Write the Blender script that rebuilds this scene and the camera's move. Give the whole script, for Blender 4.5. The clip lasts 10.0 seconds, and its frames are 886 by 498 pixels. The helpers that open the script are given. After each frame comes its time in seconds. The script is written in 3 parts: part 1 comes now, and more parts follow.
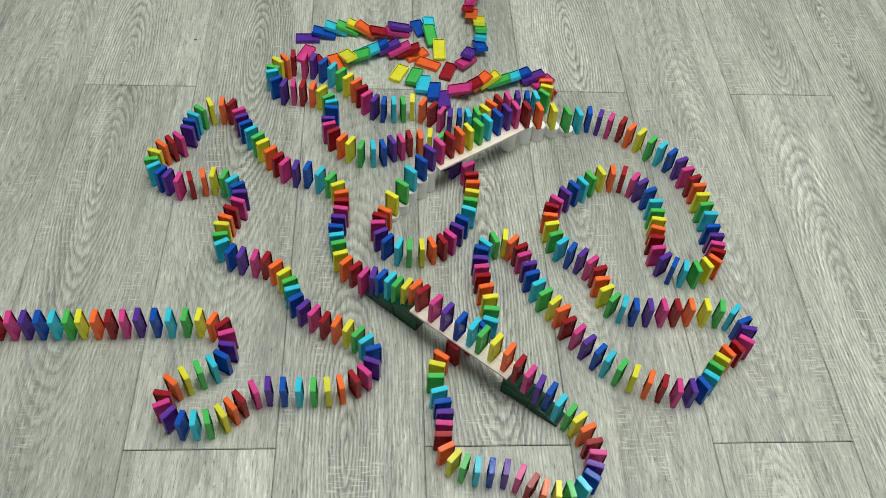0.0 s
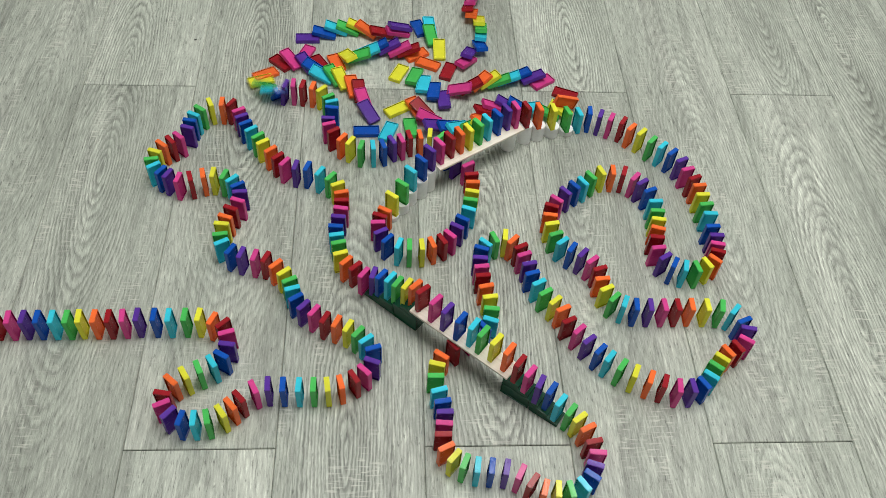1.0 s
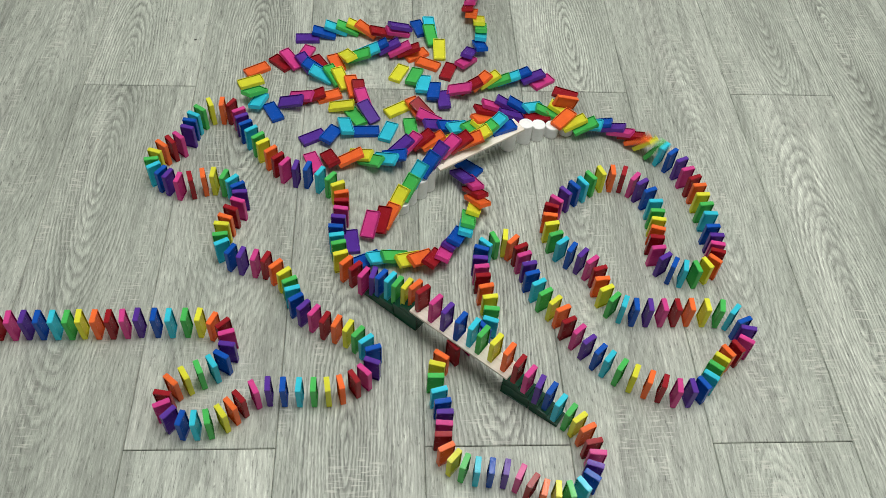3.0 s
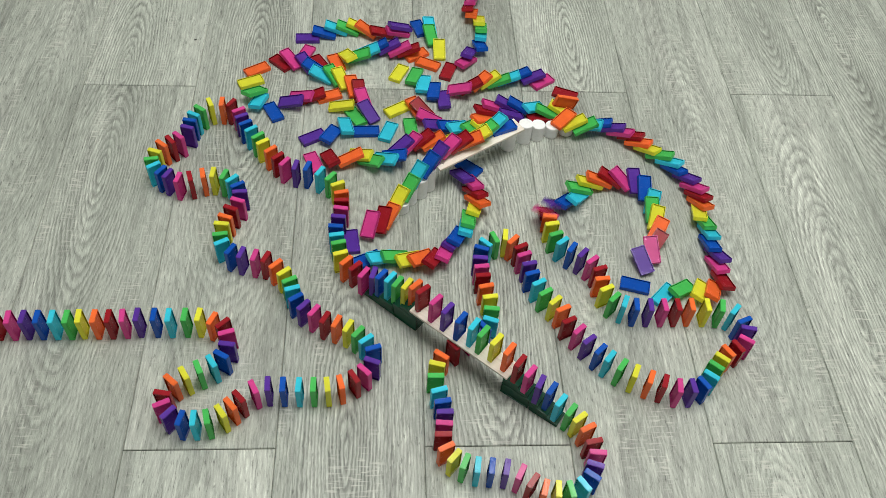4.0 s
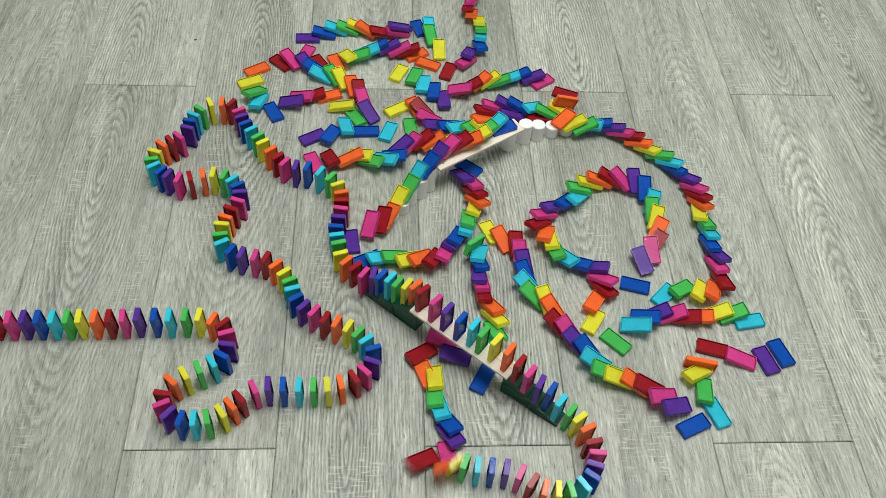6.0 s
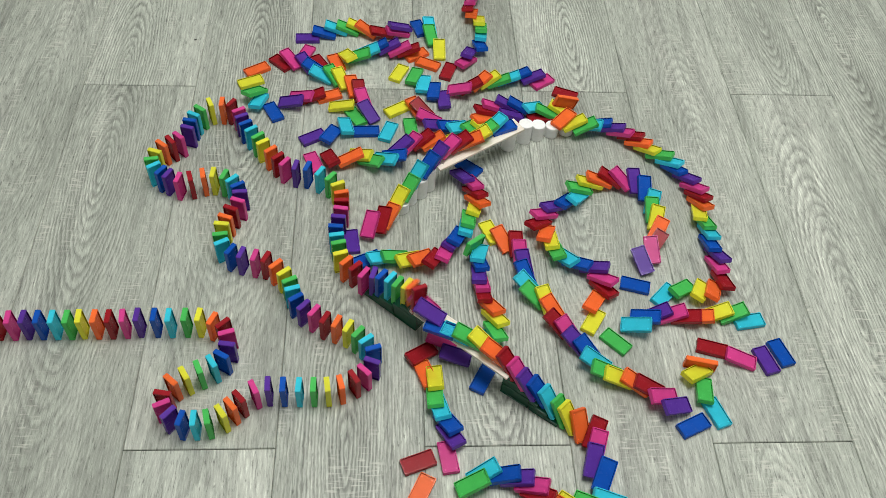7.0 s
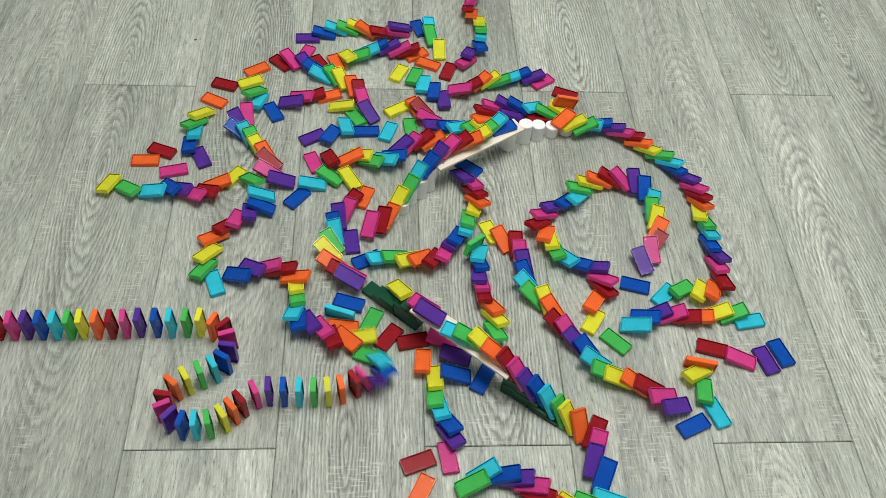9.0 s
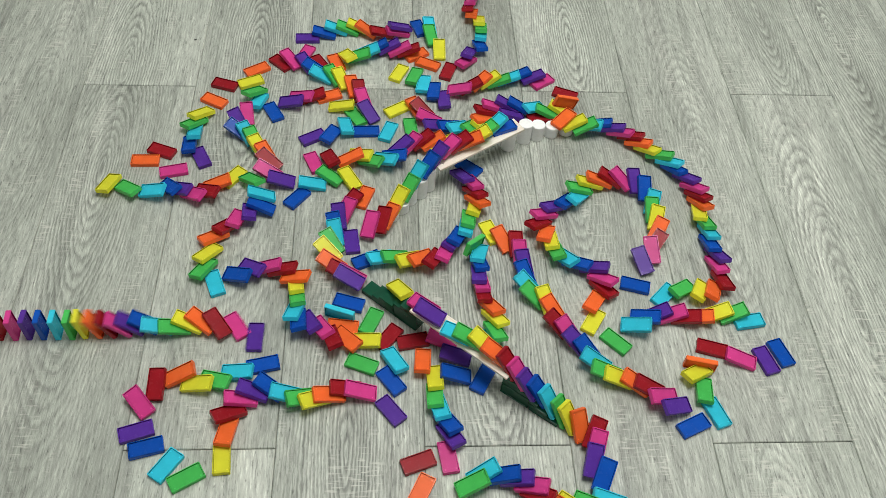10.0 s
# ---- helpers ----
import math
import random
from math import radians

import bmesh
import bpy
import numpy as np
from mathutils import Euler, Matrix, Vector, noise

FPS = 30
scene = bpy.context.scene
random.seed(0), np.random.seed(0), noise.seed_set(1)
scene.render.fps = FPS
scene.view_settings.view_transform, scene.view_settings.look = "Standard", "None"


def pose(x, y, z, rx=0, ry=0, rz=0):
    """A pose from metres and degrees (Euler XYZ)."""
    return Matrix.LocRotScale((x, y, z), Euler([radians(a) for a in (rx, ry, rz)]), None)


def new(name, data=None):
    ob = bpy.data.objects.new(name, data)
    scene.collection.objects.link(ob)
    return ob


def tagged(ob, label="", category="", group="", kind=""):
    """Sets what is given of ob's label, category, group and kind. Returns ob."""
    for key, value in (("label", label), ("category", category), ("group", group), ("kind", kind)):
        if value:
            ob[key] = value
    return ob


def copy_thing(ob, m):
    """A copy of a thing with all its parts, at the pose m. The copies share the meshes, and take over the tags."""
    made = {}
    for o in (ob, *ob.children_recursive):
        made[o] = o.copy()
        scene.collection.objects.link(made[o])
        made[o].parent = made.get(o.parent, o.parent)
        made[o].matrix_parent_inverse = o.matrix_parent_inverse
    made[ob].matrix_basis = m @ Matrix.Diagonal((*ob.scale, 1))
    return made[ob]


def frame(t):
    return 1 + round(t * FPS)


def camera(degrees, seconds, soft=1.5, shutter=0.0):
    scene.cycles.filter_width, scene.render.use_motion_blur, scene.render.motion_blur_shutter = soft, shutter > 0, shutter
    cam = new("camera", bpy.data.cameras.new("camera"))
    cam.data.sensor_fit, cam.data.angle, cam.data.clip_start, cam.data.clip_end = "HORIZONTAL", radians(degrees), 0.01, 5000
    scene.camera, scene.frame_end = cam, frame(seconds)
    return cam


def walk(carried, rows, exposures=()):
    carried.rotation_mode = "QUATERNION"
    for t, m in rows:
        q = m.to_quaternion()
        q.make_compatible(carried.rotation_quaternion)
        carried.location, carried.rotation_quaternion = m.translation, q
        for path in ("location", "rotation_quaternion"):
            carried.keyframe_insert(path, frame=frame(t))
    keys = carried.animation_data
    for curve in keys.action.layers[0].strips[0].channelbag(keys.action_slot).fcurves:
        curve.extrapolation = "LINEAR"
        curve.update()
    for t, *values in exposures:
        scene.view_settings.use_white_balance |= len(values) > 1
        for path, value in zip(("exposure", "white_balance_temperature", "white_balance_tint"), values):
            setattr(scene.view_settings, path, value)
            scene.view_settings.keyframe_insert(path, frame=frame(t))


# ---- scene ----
# ---- camera: held still over the floor ----
cam = camera(54.08, 10.0, soft=0.55, shutter=0.8)
HELD = pose(0, 0, 1.0530, 0, 0, -6.196) @ pose(0, 0, 0, 38.012) @ pose(0, 0, 0, 0, 0, 5.043)
walk(cam, [(0, HELD), (10.0, HELD)])

# ---- light: a closed room with flat ceiling lamps ----
world = bpy.data.worlds.new("world")
scene.world = world
world.use_nodes = True
world.node_tree.nodes["Background"].inputs[0].default_value = (0.9, 0.95, 1.0, 1)
world.node_tree.nodes["Background"].inputs[1].default_value = 0.05
scene.view_settings.exposure = 0.0
LAMPS = [(0.42, 1.00, 80.5)]
CEILING = 2.95


# ---- small helpers ----
def link_mesh(name, bm, mat, smooth=False):
    me = bpy.data.meshes.new(name)
    bm.to_mesh(me)
    bm.free()
    me.materials.append(mat)
    if smooth:
        for poly in me.polygons:
            poly.use_smooth = True
    return me


def part(name, bm, mat, parent, label="", smooth=False):
    ob = new(name, link_mesh(name, bm, mat, smooth))
    ob.parent = parent
    return tagged(ob, label)


def box(sx, sy, sz, bevel=0.0, at=(0, 0, 0)):
    """A box with its base centred on at."""
    bm = bmesh.new()
    bmesh.ops.create_cube(bm, size=1)
    bmesh.ops.scale(bm, vec=(sx, sy, sz), verts=bm.verts)
    bmesh.ops.translate(bm, vec=(at[0], at[1], at[2] + sz / 2), verts=bm.verts)
    if bevel:
        bmesh.ops.bevel(bm, geom=list(bm.edges), offset=bevel, segments=2, affect="EDGES", profile=0.6)
    return bm


# ---- materials ----
def material(name):
    m = bpy.data.materials.new(name)
    m.use_nodes = True
    t = m.node_tree
    return m, t, t.nodes["Principled BSDF"]


def ramp(t, src, stops):
    r = t.nodes.new("ShaderNodeValToRGB")
    while len(r.color_ramp.elements) < len(stops):
        r.color_ramp.elements.new(0.5)
    for e, (at, c) in zip(r.color_ramp.elements, stops):
        e.position = at
        e.color = (*c, 1) if isinstance(c, tuple) else (c, c, c, 1)
    t.links.new(src, r.inputs[0])
    return r.outputs[0]


def calc(t, op, a, b=None, c=None):
    n = t.nodes.new("ShaderNodeMath")
    n.operation = op
    for i, v in enumerate((a, b, c)):
        if v is None:
            continue
        if isinstance(v, (int, float)):
            n.inputs[i].default_value = v
        else:
            t.links.new(v, n.inputs[i])
    return n.outputs[0]


def blend(t, how, fac, a, b):
    n = t.nodes.new("ShaderNodeMix")
    n.data_type, n.blend_type = "RGBA", how
    for sock, v in ((n.inputs[0], fac), (n.inputs[6], a), (n.inputs[7], b)):
        if isinstance(v, (int, float)):
            sock.default_value = v
        elif isinstance(v, tuple):
            sock.default_value = (*v, 1)
        else:
            t.links.new(v, sock)
    return n.outputs[2]


def noise_tex(t, vec, scale, detail=4.0, rough=0.55, distort=0.0):
    n = t.nodes.new("ShaderNodeTexNoise")
    n.inputs["Scale"].default_value = scale
    n.inputs["Detail"].default_value = detail
    n.inputs["Roughness"].default_value = rough
    n.inputs["Distortion"].default_value = distort
    t.links.new(vec, n.inputs["Vector"])
    return n.outputs["Fac"]


def stretched(t, vec, scale, shift=None):
    n = t.nodes.new("ShaderNodeMapping")
    n.inputs["Scale"].default_value = scale
    t.links.new(vec, n.inputs["Vector"])
    if shift is not None:
        t.links.new(shift, n.inputs["Location"])
    return n.outputs[0]


def bumped(t, bsdf, height, strength, distance):
    b = t.nodes.new("ShaderNodeBump")
    b.inputs["Strength"].default_value = strength
    b.inputs["Distance"].default_value = distance
    t.links.new(height, b.inputs["Height"])
    t.links.new(b.outputs[0], bsdf.inputs["Normal"])


def laminate_material():
    """Grey-washed oak laminate. Each plank's own colour values give its figure: place along and across, strength, and a
    tone that also offsets uneven light.
    """
    m, t, s = material("grey_oak_laminate")
    co = t.nodes.new("ShaderNodeTexCoord").outputs["Object"]
    info = t.nodes.new("ShaderNodeObjectInfo")
    rnd = info.outputs["Random"]
    own = t.nodes.new("ShaderNodeSeparateColor")
    t.links.new(info.outputs["Color"], own.inputs[0])
    spot_y, spot_x, force, tone_balance = own.outputs[0], own.outputs[1], own.outputs[2], info.outputs["Alpha"]
    xyz = t.nodes.new("ShaderNodeCombineXYZ")
    t.links.new(calc(t, "MULTIPLY", rnd, 37.0), xyz.inputs[0])
    t.links.new(calc(t, "MULTIPLY", rnd, 91.0), xyz.inputs[1])
    t.links.new(calc(t, "MULTIPLY", rnd, 13.0), xyz.inputs[2])
    shift = xyz.outputs[0]
    at = t.nodes.new("ShaderNodeSeparateXYZ")
    t.links.new(co, at.inputs[0])
    ragged = noise_tex(t, stretched(t, co, (170, 45, 1), shift), 1.0, 3.0)
    slow = noise_tex(t, stretched(t, co, (9, 2.2, 1), shift), 1.0, 2.0, 0.45, 0.2)
    wave = noise_tex(t, stretched(t, co, (26, 9, 1), shift), 1.0, 2.0)
    # cathedral figure: long ovals round the place where the saw touched the year rings
    dx = calc(t, "SUBTRACT", at.outputs[0], calc(t, "SUBTRACT", spot_x, 0.5))
    dy = calc(t, "MULTIPLY", calc(t, "SUBTRACT", at.outputs[1], calc(t, "SUBTRACT", spot_y, 1.0)), 0.17)
    reach = calc(t, "SQRT", calc(t, "ADD", calc(t, "MULTIPLY", dx, dx), calc(t, "MULTIPLY", dy, dy)))
    phase = calc(t, "ADD", calc(t, "MULTIPLY", reach, 215.0), calc(t, "MULTIPLY", slow, 6.5))
    phase = calc(t, "ADD", phase, calc(t, "ADD", calc(t, "MULTIPLY", ragged, 0.9), calc(t, "MULTIPLY", wave, 1.0)))
    lines = [(0.0, 1.12), (0.16, 1.36), (0.32, 1.08), (0.50, 0.48), (0.66, 0.66), (0.85, 1.0), (1.0, 1.12)]
    rings = ramp(t, calc(t, "FRACT", phase), lines)
    faded = ramp(t, reach, [(0.0, 0.95), (0.050, 0.88), (0.085, 0.40), (0.14, 0.10)])
    broken = ramp(t, noise_tex(t, stretched(t, co, (30, 7, 1), shift), 1.0, 2.0), [(0.34, 0.55), (0.56, 1.0)])
    figure = calc(t, "MULTIPLY", calc(t, "MULTIPLY", faded, force), broken)
    # fainter arcs elsewhere: contour lines of a long, slow noise
    far = calc(t, "ADD", calc(t, "MULTIPLY", noise_tex(t, stretched(t, co, (5.5, 0.9, 1), shift), 1.0, 1.0, 0.4, 0.3), 105.0), ragged)
    arcs = ramp(t, calc(t, "FRACT", far), [(0.0, 1.06), (0.16, 1.22), (0.34, 1.0), (0.52, 0.68), (0.74, 0.90), (1.0, 1.06)])
    where = ramp(t, noise_tex(t, stretched(t, co, (8, 1.6, 1), shift), 1.0, 2.0), [(0.48, 0.03), (0.62, 0.34)])
    # fine fibres along the plank, in short dashes, and open pores
    fibre = noise_tex(t, stretched(t, co, (440, 34, 1), shift), 1.0, 5.0, 0.72)
    fibres = ramp(t, fibre, [(0.30, 0.46), (0.43, 0.88), (0.56, 1.08), (0.68, 1.46)])
    pore = noise_tex(t, stretched(t, co, (430, 80, 1), shift), 1.0, 2.0, 0.5)
    pores = ramp(t, pore, [(0.26, 0.50), (0.37, 1.0), (1.0, 1.0)])
    vein = noise_tex(t, stretched(t, co, (95, 6.5, 1), shift), 1.0, 5.0, 0.65)
    veins = ramp(t, vein, [(0.30, 0.78), (0.50, 1.0), (0.75, 1.08)])
    # broad grey and cream drifts
    drift = noise_tex(t, stretched(t, co, (11, 1.5, 1), shift), 1.0, 3.0)
    tone = ramp(t, drift, [(0.30, (0.265, 0.285, 0.247)), (0.50, (0.365, 0.393, 0.343)), (0.72, (0.45, 0.475, 0.42))])
    # short pale saw marks across the grain, in narrow strips
    saw = noise_tex(t, stretched(t, co, (42, 330, 1), shift), 1.0, 2.0)
    patch = noise_tex(t, stretched(t, co, (24, 5, 1), shift), 1.0, 2.0)
    saws = calc(t, "MULTIPLY", ramp(t, saw, [(0.55, 0.0), (0.64, 1.0)]), ramp(t, patch, [(0.52, 0.0), (0.66, 0.62)]))
    # grey heartwood streaks with a pale border
    streak = calc(t, "ADD", noise_tex(t, stretched(t, co, (18, 1.3, 1), shift), 1.0, 3.0, 0.5, 0.4), calc(t, "MULTIPLY", ragged, 0.05))
    heart = ramp(t, streak, [(0.0, 1.02), (0.56, 1.02), (0.585, 1.12), (0.61, 0.82), (0.72, 0.90)])
    c = blend(t, "MULTIPLY", where, tone, arcs)
    c = blend(t, "MULTIPLY", figure, c, rings)
    for layer in (heart, fibres, pores, veins, tone_balance):
        c = blend(t, "MULTIPLY", 1.0, c, layer)
    c = blend(t, "MIX", saws, c, (0.57, 0.57, 0.51))
    t.links.new(c, s.inputs["Base Color"])
    t.links.new(ramp(t, fibre, [(0.3, 0.58), (0.7, 0.42)]), s.inputs["Roughness"])
    s.inputs["Specular IOR Level"].default_value = 0.4
    bumped(t, s, fibre, 0.5, 0.0005)
    return m


def plastic_material(name, colour, gloss=0.42, rough=(0.14, 0.22), through_light=0.10, clear=0.26):
    """Tinted moulded plastic, slightly clouded, that lets part of the light through."""
    m, t, s = material(name)
    co = t.nodes.new("ShaderNodeTexCoord").outputs["Object"]
    rnd = t.nodes.new("ShaderNodeObjectInfo").outputs["Random"]
    cloud = noise_tex(t, co, 60.0, 3.0)
    k = calc(t, "MULTIPLY", ramp(t, rnd, [(0, 1.08), (1, 1.24)]), ramp(t, cloud, [(0.3, 0.93), (0.7, 1.05)]))
    c = blend(t, "MULTIPLY", 1.0, colour, k)
    t.links.new(c, s.inputs["Base Color"])
    t.links.new(ramp(t, noise_tex(t, co, 150.0, 3.0), [(0.3, rough[0]), (0.75, rough[1])]), s.inputs["Roughness"])
    s.inputs["IOR"].default_value = 1.49
    s.inputs["Specular IOR Level"].default_value = gloss
    bumped(t, s, noise_tex(t, co, 260.0, 2.0), 0.12, 0.0006)
    glow = t.nodes.new("ShaderNodeBsdfTranslucent")
    t.links.new(c, glow.inputs["Color"])
    mix = t.nodes.new("ShaderNodeMixShader")
    mix.inputs[0].default_value = through_light
    t.links.new(s.outputs[0], mix.inputs[1])
    t.links.new(glow.outputs[0], mix.inputs[2])
    # the clear share: tinted light that goes straight through
    tint = t.nodes.new("ShaderNodeBsdfTransparent")
    tint.inputs["Color"].default_value = (*[v ** 0.45 for v in colour], 1)
    both = t.nodes.new("ShaderNodeMixShader")
    both.inputs[0].default_value = clear
    t.links.new(mix.outputs[0], both.inputs[1])
    t.links.new(tint.outputs[0], both.inputs[2])
    t.links.new(both.outputs[0], t.nodes["Material Output"].inputs["Surface"])
    return m


def plain_material(name, colour, rough=0.6, spread=0.06, scale=40.0, bump=0.0):
    m, t, s = material(name)
    co = t.nodes.new("ShaderNodeTexCoord").outputs["Object"]
    n = noise_tex(t, co, scale, 5.0)
    t.links.new(blend(t, "MULTIPLY", 1.0, colour, ramp(t, n, [(0.3, 1 - spread), (0.7, 1 + spread)])), s.inputs["Base Color"])
    s.inputs["Roughness"].default_value = rough
    if bump:
        bumped(t, s, n, 0.4, bump)
    return m


def pine_material():
    m, t, s = material("pale_wood")
    co = t.nodes.new("ShaderNodeTexCoord").outputs["Object"]
    g = noise_tex(t, stretched(t, co, (14, 260, 260)), 1.0, 4.0)
    c = ramp(t, g, [(0.3, (0.60, 0.53, 0.43)), (0.5, (0.74, 0.68, 0.58)), (0.75, (0.80, 0.75, 0.66))])
    t.links.new(c, s.inputs["Base Color"])
    s.inputs["Roughness"].default_value = 0.6
    bumped(t, s, g, 0.3, 0.0003)
    return m


LAMINATE = laminate_material()
GROOVE = plain_material("dark_joint", (0.24, 0.25, 0.22), 0.8)
DIRT = plain_material("dark_dirt", (0.05, 0.05, 0.045), 0.8)
PAINT = plain_material("wall_paint", (0.48, 0.49, 0.48), 0.7, 0.03, 6.0)
FOAM = plain_material("white_foam", (0.80, 0.81, 0.80), 0.55, 0.05, 160.0, 0.0003)
PINE = pine_material()
DARK_GREEN = plastic_material("dark_green_plastic", (0.008, 0.066, 0.036), 0.30, (0.16, 0.26), 0.08, 0.05)
TINTS = [
    ("yellow", (0.82, 0.81, 0.06)), ("green", (0.09, 0.58, 0.13)), ("cyan", (0.05, 0.64, 0.80)),
    ("blue", (0.010, 0.105, 0.52)), ("purple", (0.13, 0.045, 0.39)), ("pink", (0.72, 0.070, 0.32)),
    ("red", (0.38, 0.018, 0.028)), ("orange", (0.93, 0.19, 0.045)),
]
PLASTICS = [plastic_material(n + "_plastic", c) for n, c in TINTS]
FIELDS = [plastic_material(n + "_plastic_field", c, 0.16, (0.18, 0.32), 0.10, 0.40) for n, c in TINTS]
MARKS = [plastic_material(n + "_plastic_mark", c, 0.5, (0.10, 0.18), 0.0, 0.2) for n, c in TINTS]
# inner wall of the rim: deeper tint of full thickness, its shade painted in
RIM_SHADES = [plastic_material(n + "_plastic_rim_shade", tuple(v ** 1.2 * 0.26 for v in c), 0.20, (0.2, 0.3), 0.0, 0.05) for n, c in TINTS]

# ---- the room ----
X0, X1, Y0, Y1 = -1.9, 2.1, -1.3, 3.0


def room():
    slab = tagged(new("floor", link_mesh("floor", box(X1 - X0, Y1 - Y0, 0.02, at=((X0 + X1) / 2, (Y0 + Y1) / 2, -0.0285)), GROOVE)),
                  "grey-washed oak laminate floor in long planks", "floor", kind="structure")
    for name, sx, sy, x, y in (("wall_north", X1 - X0 + 0.2, 0.1, (X0 + X1) / 2, Y1 + 0.05), ("wall_south", X1 - X0 + 0.2, 0.1, (X0 + X1) / 2, Y0 - 0.05),
                               ("wall_east", 0.1, Y1 - Y0, X1 + 0.05, (Y0 + Y1) / 2), ("wall_west", 0.1, Y1 - Y0, X0 - 0.05, (Y0 + Y1) / 2)):
        w = tagged(new(name, link_mesh(name, box(sx, sy, CEILING + 0.03), PAINT)), "plain pale grey painted wall", "wall", kind="structure")
        w.matrix_basis = pose(x, y, -0.03)
    c = tagged(new("ceiling", link_mesh("ceiling", box(X1 - X0 + 0.2, Y1 - Y0 + 0.2, 0.1), PAINT)), "plain pale grey ceiling", "ceiling", kind="structure")
    c.matrix_basis = pose((X0 + X1) / 2, (Y0 + Y1) / 2, CEILING + 0.001)
    return slab


def ceiling_lamp(x, y, watts):
    lamp = tagged(new("ceiling_lamp"), "flat square white ceiling lamp", "lamp", "ceiling lamps")
    lamp.matrix_basis = pose(x, y, CEILING)
    bm = box(1.44, 1.44, 0.03, 0.006, (0, 0, -0.03))
    part("housing", bm, PAINT, lamp)
    glow, t, s = material("lamp_diffuser")
    s.inputs["Emission Color"].default_value = (1.0, 0.985, 0.95, 1)
    s.inputs["Emission Strength"].default_value = 1.0
    part("diffuser", box(1.40, 1.40, 0.002, 0, (0, 0, -0.033)), glow, lamp, "glowing white diffuser")
    data = bpy.data.lights.new("ceiling_light", "AREA")
    data.shape, data.size, data.energy, data.color = "SQUARE", 1.38, watts, (1.0, 0.985, 0.95)
    light = new("ceiling_light", data)
    light.matrix_basis = pose(x, y, CEILING - 0.036)


floor = room()
for lx, ly, lw in LAMPS:
    ceiling_lamp(lx, ly, lw)

# ---- the route of the run: where each domino stands, in the order of falling ----
LONG, WIDE, THICK = 0.0441, 0.0221, 0.0075
ROUTE_1 = [
    (0.2810, 1.1456), (0.2752, 1.1295), (0.2598, 1.1234), (0.2449, 1.1231), (0.2282, 1.1227), (0.2112, 1.1195),
    (0.1941, 1.1134), (0.1806, 1.1018), (0.1690, 1.0890), (0.1550, 1.0804), (0.1394, 1.0760), (0.1250, 1.0757),
    (0.1088, 1.0754), (0.0947, 1.0807), (0.0798, 1.0928), (0.0638, 1.1023), (0.0457, 1.1103), (0.0298, 1.1044),
    (0.0140, 1.1040), (-0.0032, 1.1037), (-0.0181, 1.1090), (-0.0321, 1.1200), (-0.0410, 1.1362), (-0.0510, 1.1511),
    (-0.0649, 1.1639), (-0.0780, 1.1776), (-0.0932, 1.1899), (-0.1099, 1.2015), (-0.1277, 1.2122), (-0.1435, 1.2127),
    (-0.1637, 1.2205), (-0.1764, 1.2109), (-0.1891, 1.2039), (-0.1955, 1.1858), (-0.1965, 1.1747), (-0.1882, 1.1551),
    (-0.1743, 1.1439), (-0.1581, 1.1443), (-0.1422, 1.1418), (-0.1248, 1.1384), (-0.1091, 1.1311), (-0.0972, 1.1129),
    (-0.0906, 1.1005), (-0.0900, 1.0853), (-0.0950, 1.0601),
]
ROUTE_2 = [
    (-0.0931, 1.0466), (-0.0851, 1.0309), (-0.0708, 1.0150), (-0.0569, 1.0075), (-0.0394, 0.9980), (-0.0202, 0.9983),
    (-0.0038, 1.0006), (0.0108, 1.0104), (0.0256, 1.0144), (0.0390, 1.0226), (0.0568, 1.0236), (0.0731, 1.0270),
    (0.0915, 1.0215), (0.0955, 1.0047), (0.1040, 0.9882), (0.1143, 0.9719), (0.1326, 0.9571), (0.1368, 0.9363),
    (0.1376, 0.9194), (0.1356, 0.9003), (0.1319, 0.8828), (0.1282, 0.8643), (0.1176, 0.8450), (0.1082, 0.8294),
    (0.0973, 0.8140), (0.0851, 0.8042), (0.0697, 0.7977), (0.0545, 0.7934), (0.0361, 0.7933), (0.0203, 0.7954),
    (0.0036, 0.8049), (-0.0065, 0.8189), (-0.0109, 0.8364), (-0.0084, 0.8498), (-0.0007, 0.8611), (0.0104, 0.8821),
    (0.0259, 0.8977), (0.0390, 0.9168), (0.0555, 0.9302), (0.0687, 0.9453), (0.0838, 0.9573), (0.1007, 0.9711),
    (0.1168, 0.9814), (0.1315, 0.9892), (0.1475, 1.0010),
]
ROUTE_3 = [
    (0.1626, 1.0116), (0.1799, 1.0236), (0.1965, 1.0358), (0.2117, 1.0414), (0.2322, 1.0526), (0.2553, 1.0601),
    (0.2813, 1.0676), (0.3077, 1.0730), (0.3303, 1.0824), (0.3493, 1.0856), (0.3668, 1.0781), (0.3841, 1.0701),
    (0.4032, 1.0617), (0.4152, 1.0469), (0.4306, 1.0356), (0.4450, 1.0171), (0.4602, 1.0042), (0.4740, 0.9896),
    (0.4858, 0.9718), (0.4915, 0.9516), (0.4990, 0.9330), (0.5027, 0.9164), (0.5038, 0.8967), (0.5052, 0.8766),
    (0.5074, 0.8573), (0.5050, 0.8317), (0.5070, 0.8139), (0.5044, 0.7973), (0.5015, 0.7832), (0.4936, 0.7682),
    (0.4802, 0.7608), (0.4635, 0.7534), (0.4463, 0.7549), (0.4308, 0.7607), (0.4186, 0.7726), (0.4116, 0.7894),
    (0.4133, 0.8097), (0.4181, 0.8273), (0.4225, 0.8452), (0.4240, 0.8622), (0.4248, 0.8820), (0.4204, 0.9050),
    (0.4108, 0.9223), (0.4013, 0.9336), (0.3854, 0.9456),
]
